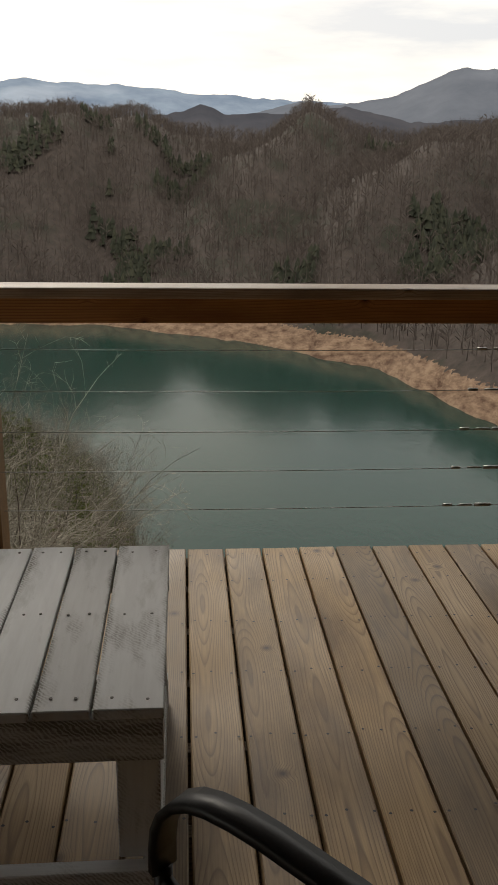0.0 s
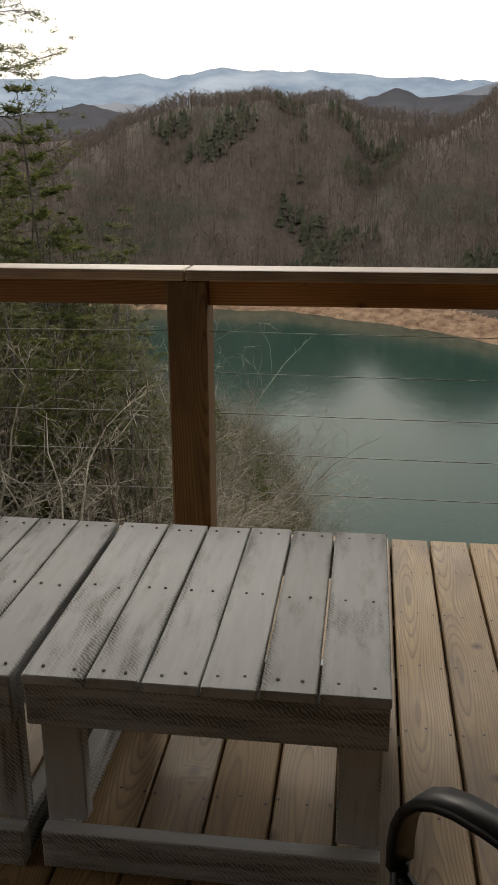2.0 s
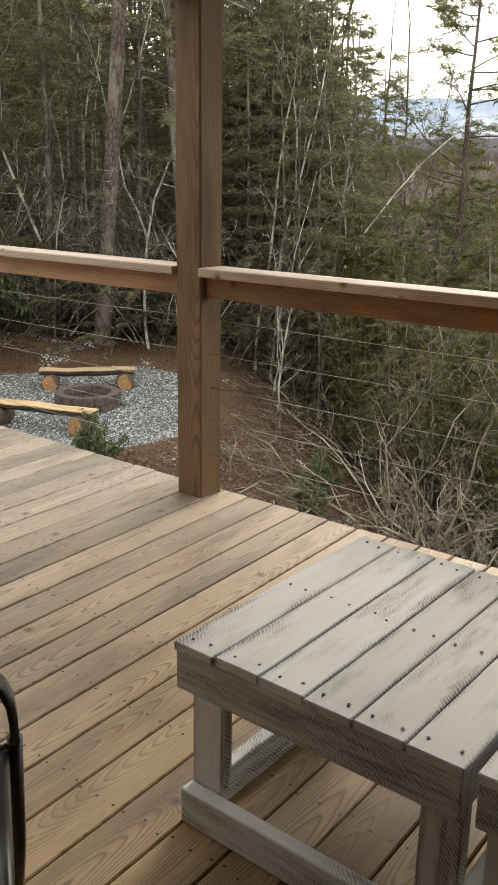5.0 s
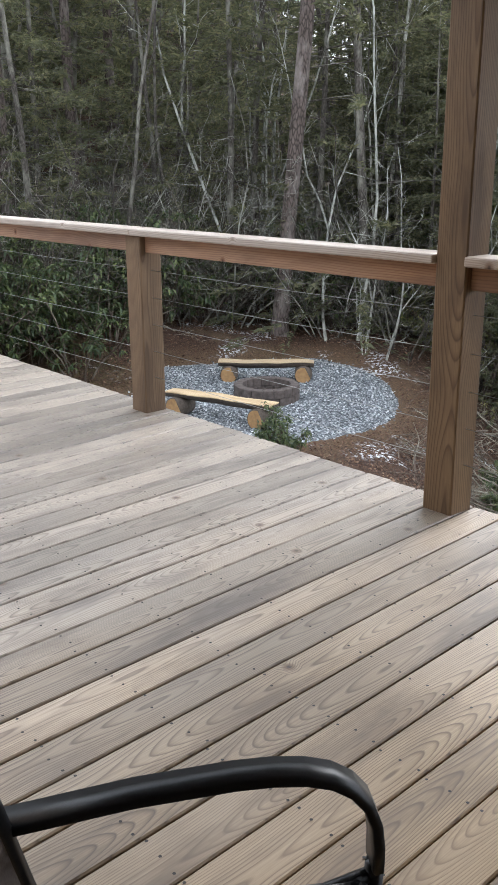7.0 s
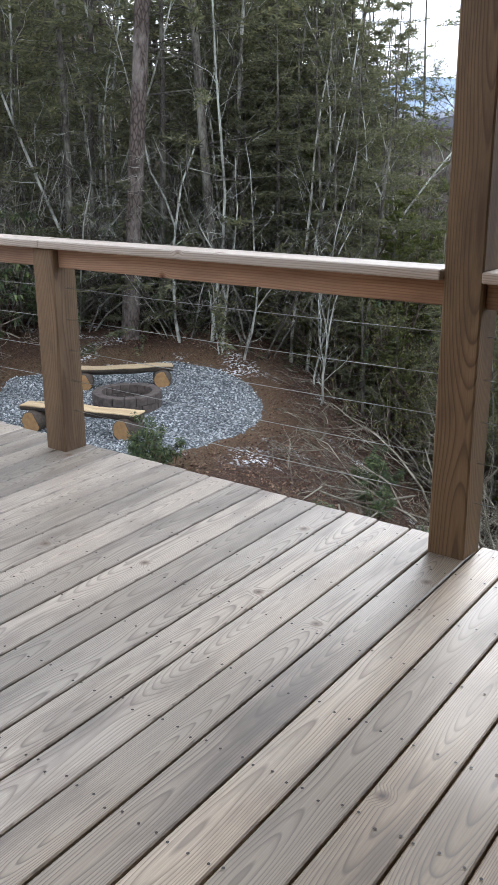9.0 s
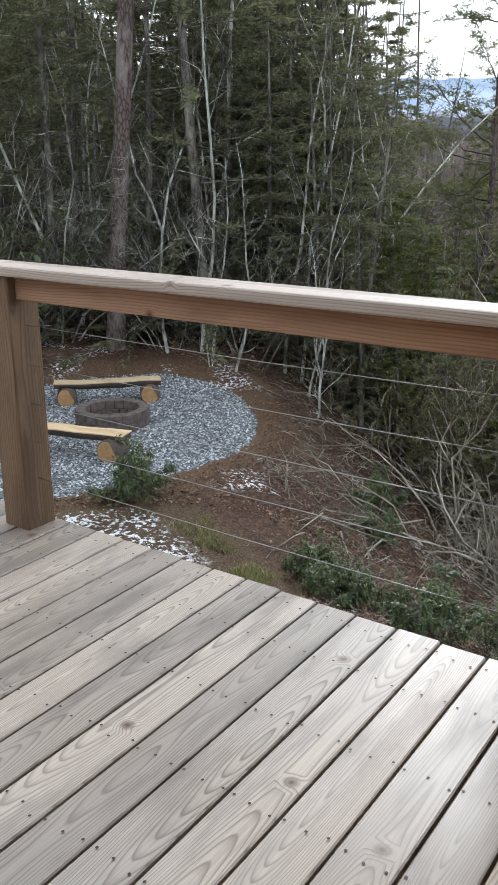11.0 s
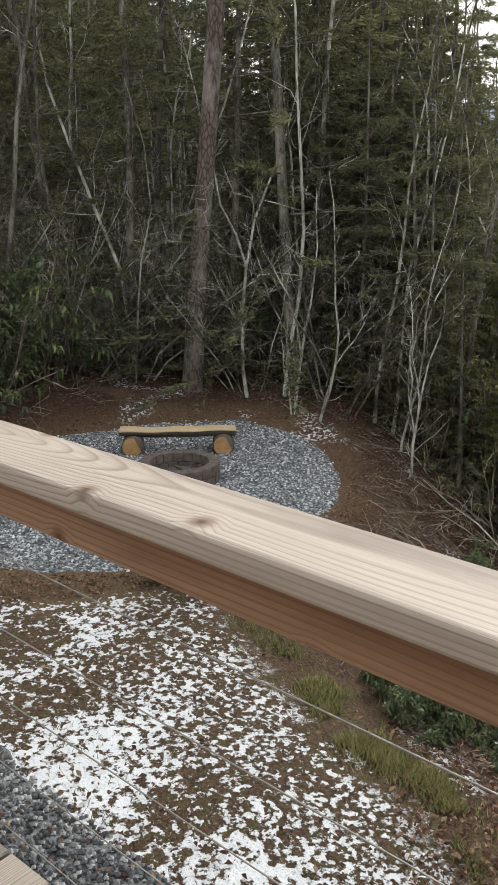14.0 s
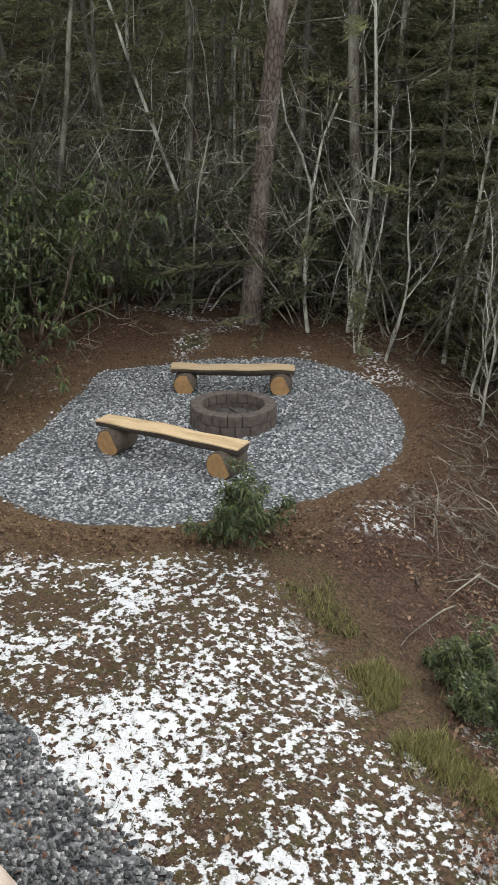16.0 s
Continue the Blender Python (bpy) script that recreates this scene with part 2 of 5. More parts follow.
def mesh_object(name, bm, material, smooth=False):
    me = bpy.data.meshes.new(name)
    bm.to_mesh(me)
    bm.free()
    me.materials.append(material)
    if smooth:
        for p in me.polygons:
            p.use_smooth = True
    return new(name, me)


def part(name, bm, material, parent, label="", smooth=False):
    ob = mesh_object(name, bm, material, smooth)
    ob.parent = parent
    if label:
        ob["label"] = label
    return ob


def pydata_object(name, verts, faces, material, smooth=False):
    me = bpy.data.meshes.new(name)
    me.from_pydata(verts, [], faces)
    me.update()
    me.materials.append(material)
    if smooth:
        for p in me.polygons:
            p.use_smooth = True
    return new(name, me)


def empty(name, loc=(0, 0, 0)):
    ob = new(name)
    ob.location = loc
    ob.empty_display_size = 0.1
    return ob


def box_bm(x0, x1, y0, y1, z0, z1, bevel=0.0, segments=1, bm=None):
    b = bm or bmesh.new()
    r = bmesh.ops.create_cube(b, size=1.0)
    for v in r["verts"]:
        v.co = Vector(((x0 + x1) / 2 + v.co.x * (x1 - x0), (y0 + y1) / 2 + v.co.y * (y1 - y0), (z0 + z1) / 2 + v.co.z * (z1 - z0)))
    if bevel:
        es = {e for v in r["verts"] for e in v.link_edges}
        bmesh.ops.bevel(b, geom=list(es), offset=bevel, segments=segments, affect="EDGES", profile=0.5)
    return b


def tube(points, radii, sides=8, close=True):
    """Vertices and faces of a tube along points."""
    verts, faces = [], []
    n = len(points)
    pts = [Vector(p) for p in points]
    for i, p in enumerate(pts):
        d = (pts[min(i + 1, n - 1)] - pts[max(i - 1, 0)]).normalized()
        a = d.orthogonal().normalized() if abs(d.z) > 0.9 else d.cross(Vector((0, 0, 1))).normalized()
        if abs(d.z) > 0.9:
            a = Vector((1, 0, 0)) - d * d.x
            a.normalize()
        b = d.cross(a)
        for k in range(sides):
            t = 2 * math.pi * k / sides
            verts.append(p + (a * math.cos(t) + b * math.sin(t)) * radii[i])
    for i in range(n - 1):
        for k in range(sides):
            k2 = (k + 1) % sides
            faces.append((i * sides + k, i * sides + k2, (i + 1) * sides + k2, (i + 1) * sides + k))
    if close:
        faces.append(tuple(range(sides))[::-1])
        faces.append(tuple((n - 1) * sides + k for k in range(sides)))
    return verts, faces


def tube_bm(points, radii, sides=8):
    if isinstance(radii, (int, float)):
        radii = [radii] * len(points)
    vs, fs = tube(points, radii, sides)
    bm = bmesh.new()
    bv = [bm.verts.new(v) for v in vs]
    for f in fs:
        bm.faces.new([bv[i] for i in f])
    bmesh.ops.recalc_face_normals(bm, faces=bm.faces)
    return bm


def sstep(a, b, x):
    t = min(1.0, max(0.0, (x - a) / (b - a)))
    return t * t * (3 - 2 * t)


def interp(x, pairs):
    xs = [p[0] for p in pairs]
    ys = [p[1] for p in pairs]
    return float(np.interp(x, xs, ys))


# ---- ground: one sheet from the cabin's plateau down to the lake and up the far hills ----
LAKE_Z = -45.0
SHORE = [(-180, 130), (-60, 105), (-30, 140), (-20.5, 175), (-16, 201), (-13.8, 215), (-10.1, 228), (-6.4, 243), (-2.7, 255), (0.9, 265), (5, 280), (14, 285), (30, 285), (180, 285)]
RIDGE = [(-180, 4), (-30, 3.6), (-18.4, 2.7), (-14.2, 1.9), (-10.8, 2.3), (-8.1, 3.1), (-5.4, 1.9), (0, 2.2), (1.4, 2.6), (5.7, 3.0), (8.6, 3.1), (10.3, 2.3), (11.8, 1.5), (15.2, 1.0), (18.6, 1.1), (22.9, 1.0), (30, 1), (180, 0)]


def pad_out(x, y):
    """How far a spot lies outside the gravel pad, in metres; below zero on it."""
    u, v = (y - 7.1) * 0.966 - (x + 9.65) * 0.259, (x + 9.65) * 0.966 + (y - 7.1) * 0.259
    e = 2.9 * math.hypot(u / 3.25, v / 2.5) - 2.9
    return max(e, -0.83 * (x + 10.86) - 0.556 * (y - 5.19))


def far_fold(az, t):
    """Spurs and hollows of the far hillside, from about -1 to 1."""
    a = az * 0.12 + t * 1.3
    return 1.5 * noise.noise((a, t * 0.8, 11)) + 0.45 * noise.noise((az * 0.3, t * 2.5, 17))


def ground_z(x, y):
    yy = y + 1.0
    r = math.hypot(x, yy)
    az = math.degrees(math.atan2(-x, yy))
    s = min((x + 1.8) * 0.797 + (y - 1.0) * 0.604, (y + 0.42 * x - 2.9) * 0.92)
    soft = 0.45 * math.log1p(math.exp(min(s / 0.45, 60.0))) if s < 24 else s
    steep = 0.60 * (1 + 0.65 * sstep(6, -6, az))
    near = -2.65 - steep * soft + 0.35 * sstep(11, 17, r) * sstep(-2, -6, s) + 15.0 * sstep(19, 62, r) * sstep(-1, -13, s)
    if y < 0.5:
        near = max(near, -2.65 - 0.5 * max(0.0, x + 2) * sstep(0.5, -3, y) - 0.62 * max(0.0, soft - 1) * sstep(-4, 0.5, y))
    if y < -4.0:
        near = -2.65
    d_pad = math.hypot(x + 9.7, y - 7.1)
    near += 0.34 * sstep(2.5, 4.2, d_pad) * sstep(-0.1, 0.6, ((y - 7.1) * 0.75 - (x + 9.7) * 0.66) / max(d_pad, 0.1)) * sstep(30, 15, r)
    near += 0.05 * noise.noise((x * 0.5, y * 0.5, 0)) + 0.02 * noise.noise((x * 2.1, y * 2.1, 3)) + min(r, 60) * 0.012 * noise.noise((x * 0.08, y * 0.08, 5))
    near = max(near, -56.0)
    if r < 60:
        return near
    big_r = interp(az, SHORE) + 4 * noise.noise((az * 0.35, 0, 2)) + 2.2 * noise.noise((az * 1.3, 0, 8))
    d = 520.0 + 60 * noise.noise((az * 0.06, 3, 1))
    zr = 1.5 + d * math.tan(radians(interp(az, RIDGE)))
    u = r - big_r
    if u < -12:
        far = -57.0
    elif u < 11:
        far = -45 + u * 0.62 + 0.9 * noise.noise((x * 0.12, y * 0.12, 4))
    elif r < d:
        t = (u - 11) / (d - big_r - 11)
        far = -38.2 + (zr + 38.2) * t ** 0.9
        far += 24 * t * (1 - t) * 4 * far_fold(az, t)
    else:
        far = zr - (r - d) * 0.16 + 12 * noise.noise((x * 0.01, y * 0.01, 9)) * min(1.0, (r - d) / 80)
        far = max(far, -52.0)
    return max(near, far)


def build_ground(material):
    azs = list(np.arange(-40, 84, 0.6)) + list(np.arange(84, 320, 6.0))
    radii = [0.4]
    while radii[-1] < 1500:
        r = radii[-1]
        radii.append(r + max(0.22, min(r * 0.028, 9.0)))
    na, verts, faces = len(azs), [(0, -1, ground_z(0, -1))], []
    for r in radii:
        for a in azs:
            x, y = -math.sin(radians(a)) * r, math.cos(radians(a)) * r - 1
            verts.append((x, y, ground_z(x, y)))
    for k in range(na):
        faces.append((0, 1 + (k + 1) % na, 1 + k))
    for i in range(len(radii) - 1):
        for k in range(na):
            k2 = (k + 1) % na
            a = 1 + i * na
            b = a + na
            faces.append((a + k, a + k2, b + k2, b + k))
    ob = pydata_object("ground", verts, faces, material, True)
    return tagged(ob, "sloping forest floor with leaf litter, moss and patchy snow", "ground", kind="structure")


def ground_material():
    k = Net("ground_cover")
    v = k.coords((1, 1, 1), False)
    sep = k.nt.nodes.new("ShaderNodeSeparateXYZ")
    k.link(v, sep.inputs[0])
    x, y, z = sep.outputs[0], sep.outputs[1], sep.outputs[2]
    n1 = k.noise(v, 0.9, 5.0, 0.6)
    n2 = k.noise(v, 9.0, 6.0, 0.7)
    n3 = k.noise(v, 38.0, 4.0, 0.7)
    litter = k.mix(k.ramp(n3, [(0.38, 0.0), (0.62, 1.0)]), (0.022, 0.014, 0.010), (0.16, 0.092, 0.058))
    litter = k.mix(k.ramp(n2, [(0.38, 0.0), (0.66, 0.75)]), litter, (0.035, 0.02, 0.014))
    soil = k.mix(k.ramp(n3, [(0.3, 0.0), (0.7, 1.0)]), (0.075, 0.05, 0.03), (0.20, 0.145, 0.085))
    col = k.mix(k.ramp(n1, [(0.55, 0.0), (0.66, 0.75)]), litter, soil)
    # the side of the line from the deck's corner to the wood's edge
    edge = k.math("SUBTRACT", 2.5, k.math("MULTIPLY", x, 0.38))
    s = k.math("ADD", k.math("SUBTRACT", y, edge), k.math("ADD", k.math("MULTIPLY", k.math("SUBTRACT", n1, 0.5), 1.1), k.math("MULTIPLY", k.math("SUBTRACT", n2, 0.5), 0.7)))
    yard = k.math("MULTIPLY", k.ramp(s, [(0.6, 1.0), (0.9, 0.0)]), k.math("LESS_THAN", y, 6.5))
    snow_side = k.ramp(k.math("ADD", k.math("ADD", s, 1.0), k.math("MULTIPLY", k.math("SUBTRACT", n3, 0.5), 0.9)), [(0.8, 1.0), (1.0, 0.0)])
    green = k.mix(k.ramp(n3, [(0.35, 0.0), (0.7, 1.0)]), (0.05, 0.052, 0.02), (0.20, 0.165, 0.07))
    col = k.mix(k.math("MULTIPLY", yard, k.ramp(n2, [(0.47, 0.1), (0.64, 0.65)])), col, green)
    # the gravel pad: a long oval with one side cut off straight
    px, py = k.math("ADD", x, 9.65), k.math("SUBTRACT", y, 7.1)
    pu = k.math("DIVIDE", k.math("SUBTRACT", k.math("MULTIPLY", py, 0.966), k.math("MULTIPLY", px, 0.259)), 3.25)
    pv = k.math("DIVIDE", k.math("ADD", k.math("MULTIPLY", px, 0.966), k.math("MULTIPLY", py, 0.259)), 2.5)
    oval = k.math("SUBTRACT", k.math("MULTIPLY", k.math("SQRT", k.math("ADD", k.math("MULTIPLY", pu, pu), k.math("MULTIPLY", pv, pv))), 2.9), 2.9)
    side = k.math("ADD", k.math("MULTIPLY", k.math("ADD", x, 10.86), -0.83), k.math("MULTIPLY", k.math("SUBTRACT", y, 5.19), -0.556))
    off_pad = k.math("ADD", k.math("MAXIMUM", oval, side), k.math("MULTIPLY", k.math("SUBTRACT", n1, 0.5), 0.45))
    straw = k.mix(k.ramp(n3, [(0.35, 0.0), (0.68, 1.0)]), (0.06, 0.036, 0.02), (0.27, 0.18, 0.10))
    col = k.mix(k.math("MULTIPLY", k.ramp(off_pad, [(0.25, 0.8), (0.95, 0.0)]), k.ramp(n2, [(0.35, 0.3), (0.6, 1.0)])), col, straw)
    # thin snow over the yard: close by the deck, in flecks farther out, none along the pad's rim
    p0 = k.noise(v, 0.85, 3.0, 0.55)
    n4 = k.noise(v, 15.0, 4.0, 0.6)
    d_snow = k.math("SQRT", k.math("ADD", k.math("POWER", k.math("MULTIPLY", k.math("ADD", x, 3.7), 0.7), 2.0), k.math("POWER", k.math("SUBTRACT", y, 2.7), 2.0)))
    cover = k.math("SUBTRACT", k.math("MINIMUM", k.math("MULTIPLY", k.math("SUBTRACT", p0, 0.5), 0.5), 0.045), k.math("MULTIPLY", k.math("MAXIMUM", k.math("SUBTRACT", d_snow, 1.3), 0.0), 0.033))
    cover = k.math("SUBTRACT", cover, k.ramp(off_pad, [(0.3, 0.3), (0.8, 0.0)]))
    fleck = k.math("ADD", k.math("ADD", k.math("MULTIPLY", n4, 0.75), k.math("MULTIPLY", n3, 0.25)), cover)
    snow = k.math("MULTIPLY", k.ramp(fleck, [(0.475, 0.0), (0.515, 1.0)]), k.math("MULTIPLY", snow_side, k.math("LESS_THAN", d_snow, 7.0)))
    far_snow = k.math("MULTIPLY", k.ramp(k.noise(v, 0.7, 3.0, 0.5), [(0.58, 0.0), (0.66, 1.0)]), k.ramp(n4, [(0.52, 0.0), (0.57, 1.0)]))
    snow = k.math("MAXIMUM", snow, k.math("MULTIPLY", far_snow, k.math("LESS_THAN", d_snow, 11.0)))
    stone = k.node("ShaderNodeTexVoronoi", Scale=30.0)
    k.link(v, stone.inputs["Vector"])
    sepc = k.nt.nodes.new("ShaderNodeSeparateColor")
    k.link(stone.outputs["Color"], sepc.inputs[0])
    gravel = k.mix(k.ramp(stone.outputs["Distance"], [(0.3, 0.0), (0.75, 0.85)]), k.ramp(sepc.outputs[0], [(0.0, (0.10, 0.115, 0.125)), (0.5, (0.26, 0.285, 0.30)), (1.0, (0.66, 0.69, 0.70))]), (0.04, 0.042, 0.045))
    pad = k.math("LESS_THAN", off_pad, 0.0)
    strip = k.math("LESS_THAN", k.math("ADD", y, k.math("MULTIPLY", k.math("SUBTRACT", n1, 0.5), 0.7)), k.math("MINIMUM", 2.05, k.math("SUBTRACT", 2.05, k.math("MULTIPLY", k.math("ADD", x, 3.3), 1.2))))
    col = k.mix(pad, col, gravel)
    # the strip beside the deck is a darker tone of the pad's gravel
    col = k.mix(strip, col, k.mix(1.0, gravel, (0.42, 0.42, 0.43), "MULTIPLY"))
    snow = k.math("MULTIPLY", snow, k.math("SUBTRACT", 1.0, pad))
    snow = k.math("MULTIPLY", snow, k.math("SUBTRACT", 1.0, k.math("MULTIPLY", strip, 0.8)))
    col = k.mix(snow, col, (0.82, 0.84, 0.87))
    # far side: bare clay bank above the water, then leafless woods
    far = k.math("GREATER_THAN", k.math("SQRT", k.math("ADD", k.math("POWER", x, 2.0), k.math("POWER", y, 2.0))), 75.0)
    f1 = k.noise(k.coords((0.02, 0.02, 0.05), False), 1.0, 6.0, 0.65)
    f2 = k.noise(k.coords((0.35, 0.35, 0.12), False), 1.0, 5.0, 0.7)
    woods = k.mix(k.ramp(f2, [(0.3, 0.0), (0.75, 1.0)]), (0.05, 0.04, 0.033), (0.12, 0.092, 0.076))
    woods = k.mix(k.ramp(f1, [(0.52, 0.0), (0.62, 0.8)]), woods, (0.032, 0.04, 0.022))
    bank = k.mix(k.ramp(k.noise(k.coords((0.25, 0.25, 0.6), False), 1.0, 6.0, 0.7), [(0.35, 0.0), (0.65, 1.0)]), (0.12, 0.065, 0.04), (0.42, 0.28, 0.18))
    on_bank = k.math("LESS_THAN", k.math("ADD", z, k.math("MULTIPLY", k.math("SUBTRACT", n1, 0.5), 4.0)), -39.6)
    woods = k.mix(on_bank, woods, bank)
    col = k.mix(far, col, woods)
    k.bump(k.math("ADD", k.math("ADD", n2, n3), k.math("MULTIPLY", snow, 0.7)), 0.8, 0.05)
    return k.done(col, k.ramp(n2, [(0.3, 0.75), (0.7, 1.0)]), spec=0.25)


ground = build_ground(ground_material())


def water_material():
    k = Net("lake_water")
    v = k.coords((0.9, 0.35, 1), False)
    n1 = k.noise(v, 0.9, 6.0, 0.6, 0.4)
    n2 = k.noise(k.coords((0.05, 0.02, 1), False), 1.0, 3.0)
    k.bump(k.math("ADD", n1, k.math("MULTIPLY", n2, 1.5)), 0.10, 0.35)
    col = k.mix(n2, (0.008, 0.034, 0.026), (0.012, 0.046, 0.036))
    k.b.inputs["IOR"].default_value = 1.33
    return k.done(col, 0.12, spec=0.24)


lake_bm = bmesh.new()
bmesh.ops.create_grid(lake_bm, x_segments=24, y_segments=24, size=420)
for v in lake_bm.verts:
    v.co += Vector((-40, 330, LAKE_Z))
lake = mesh_object("water_lake", lake_bm, water_material())
tagged(lake, "calm green reservoir water with fine ripples", "lake", kind="structure")


# ---- distant mountains ----
def mountain(name, dist, profile, base, material, rough, seed, label):
    azs = np.arange(-60, 70, 0.25)
    verts, faces, rows = [], [], 14
    for a in azs:
        e = interp(a, profile)
        top = 1.5 + dist * math.tan(radians(e)) + rough * (noise.noise((a * 0.5, seed, 0)) + 0.45 * noise.noise((a * 1.7, seed, 4)))
        for j in range(rows):
            t = j / (rows - 1)
            d = dist - (1 - t) * dist * 0.28 + dist * 0.03 * noise.noise((a * 0.35, t * 3, seed + 2)) * (1 - t)
            z = base + (top - base) * t ** 0.85
            verts.append((-math.sin(radians(a)) * d, math.cos(radians(a)) * d, z))
    for i in range(len(azs) - 1):
        for j in range(rows - 1):
            p = i * rows + j
            faces.append((p, p + rows, p + rows + 1, p + 1))
    ob = pydata_object(name, verts, faces, material, True)
    return tagged(ob, label, "mountain range", kind="structure")


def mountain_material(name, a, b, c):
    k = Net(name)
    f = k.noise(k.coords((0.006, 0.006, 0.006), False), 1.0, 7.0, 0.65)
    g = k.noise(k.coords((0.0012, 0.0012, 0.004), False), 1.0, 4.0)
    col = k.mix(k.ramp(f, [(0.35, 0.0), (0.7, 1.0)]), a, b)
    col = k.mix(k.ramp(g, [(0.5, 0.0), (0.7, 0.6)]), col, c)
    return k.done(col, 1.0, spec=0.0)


# distance haze is mixed into these colours, paler and bluer farther out
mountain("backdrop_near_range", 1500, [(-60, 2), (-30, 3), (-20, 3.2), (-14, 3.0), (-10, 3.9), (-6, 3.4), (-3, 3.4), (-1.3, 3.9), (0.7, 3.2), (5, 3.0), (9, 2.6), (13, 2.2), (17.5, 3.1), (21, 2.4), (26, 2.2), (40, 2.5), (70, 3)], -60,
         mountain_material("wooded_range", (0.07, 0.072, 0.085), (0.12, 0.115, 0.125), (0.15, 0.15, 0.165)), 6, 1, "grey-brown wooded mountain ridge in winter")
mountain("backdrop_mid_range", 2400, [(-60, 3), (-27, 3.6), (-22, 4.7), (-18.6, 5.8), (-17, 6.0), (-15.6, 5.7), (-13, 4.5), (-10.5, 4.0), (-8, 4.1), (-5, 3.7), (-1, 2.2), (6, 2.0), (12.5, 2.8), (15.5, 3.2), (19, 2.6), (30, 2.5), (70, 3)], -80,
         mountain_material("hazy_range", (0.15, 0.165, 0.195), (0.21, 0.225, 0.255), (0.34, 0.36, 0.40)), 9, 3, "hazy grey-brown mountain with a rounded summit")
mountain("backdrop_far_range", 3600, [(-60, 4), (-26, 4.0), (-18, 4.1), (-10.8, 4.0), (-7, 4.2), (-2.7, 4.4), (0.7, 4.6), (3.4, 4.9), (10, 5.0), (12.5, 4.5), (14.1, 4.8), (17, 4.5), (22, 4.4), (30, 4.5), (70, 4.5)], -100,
         mountain_material("haze_blue_range", (0.21, 0.27, 0.36), (0.34, 0.41, 0.50), (0.62, 0.67, 0.74)), 12, 5, "snow-dusted mountains under low cloud, coloured pale blue for distance haze")

# ---- porch: posts, rails, deck frame, roof ----
P = 0.145
POSTS = (-6.61, -4.48, -2.315, -0.218, 1.875, 4.0)
EDGE_Y = 0.0
POST_Y0, POST_Y1 = -0.155, -0.015
RAIL_TOP = 1.026


def post(x, top, tall):
    ob = empty("roof_post" if tall else "railing_post", (x, -0.085, 0))
    b = box_bm(-0.07, 0.07, -0.07, 0.07, -2.9 if not tall else -2.9, top, 0.006)
    bm_ob = part("shaft", b, M_POST, ob)
    tagged(ob, "tall square pressure-treated roof post at the deck edge" if tall else "square wooden railing post at the deck edge", "post", "deck posts")
    return ob


for px in POSTS:
    tall = abs(px + 0.218) < 0.01 or px > 3
    post(px, 2.45 if tall else RAIL_TOP - 0.039, tall)


def rail_bay(x0, x1, cap0, cap1):
    ob = empty("railing", ((x0 + x1) / 2, -0.1, RAIL_TOP))
    c = box_bm(cap0 - (x0 + x1) / 2, cap1 - (x0 + x1) / 2, -0.078, 0.065, -0.038, 0.0, 0.007, 2)
    part("cap", c, M_CAP, ob, "flat weathered cap board")
    r = box_bm(x0 - (x0 + x1) / 2, x1 - (x0 + x1) / 2, -0.022, 0.016, -0.128, -0.0385, 0.004)
    part("beam", r, M_RAIL, ob, "reddish rail beam with knots")
    for i in range(5):
        z = -0.225 - i * 0.15
        pts = [((x0 - x1) / 2 * (1 - 2 * t), 0.015, z - 0.006 * math.sin(math.pi * t)) for t in (0, 0.25, 0.5, 0.75, 1)]
        cab = part("cable", tube_bm(pts, 0.0014, 6), M_STEEL, ob, "", True)
        if x0 > 1.5:
            xe = (x1 - x0) / 2 - 0.27 - 0.02 * i
            for q, (rad, ln) in enumerate(((0.006, 0.035), (0.0045, 0.05), (0.007, 0.06))):
                part("turnbuckle", tube_bm([(xe + q * 0.062, 0.015, z), (xe + q * 0.062 + ln, 0.015, z)], rad, 8), M_STEEL, cab, "bright steel cable fitting", True)
    tagged(ob, "wooden railing with flat cap and five steel cables", "railing", "deck railing")
    return ob


for i in range(len(POSTS) - 1):
    a, b = POSTS[i] + 0.07, POSTS[i + 1] - 0.07
    tall_a, tall_b = abs(POSTS[i] + 0.218) < 0.01, abs(POSTS[i + 1] + 0.218) < 0.01 or POSTS[i + 1] > 3
    rail_bay(a, b, a + 0.002 if tall_a else POSTS[i] + 0.001, b - 0.002 if tall_b else POSTS[i + 1] - 0.001)

deck = empty("floor_deck", (0, -2.4, -0.03))
tagged(deck, "deck of weathered treated pine boards with dark gaps", "deck", kind="structure")


def deck_board_mesh():
    """One board: chamfered section drawn out along its length."""
    h, w, c, t = 2.4, 0.0684, 0.004, 0.0
    prof = [(-w, -0.03), (w, -0.03), (w, -c), (w - c, t), (-w + c, t), (-w, -c)]
    verts = [(px, -h, pz) for px, pz in prof] + [(px, h, pz) for px, pz in prof]
    faces = [(i, (i + 1) % 6, 6 + (i + 1) % 6, 6 + i) for i in range(6)] + [tuple(range(6))[::-1], tuple(range(6, 12))]
    me = bpy.data.meshes.new("board")
    me.from_pydata(verts, [], faces)
    me.update()
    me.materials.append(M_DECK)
    return me


JOISTS = [-0.07] + [-0.285 - 0.305 * i for i in range(15)]
# joists and rim under the boards
for jy in JOISTS:
    part("joist", box_bm(-7.4, 6.38, jy - 0.02 + 2.4, jy + 0.02 + 2.4, -0.25, -0.002), M_ROOFWOOD, deck)
part("rim_joist", box_bm(-7.4, 6.38, 2.352, 2.39, -0.26, -0.002), M_ROOFWOOD, deck)

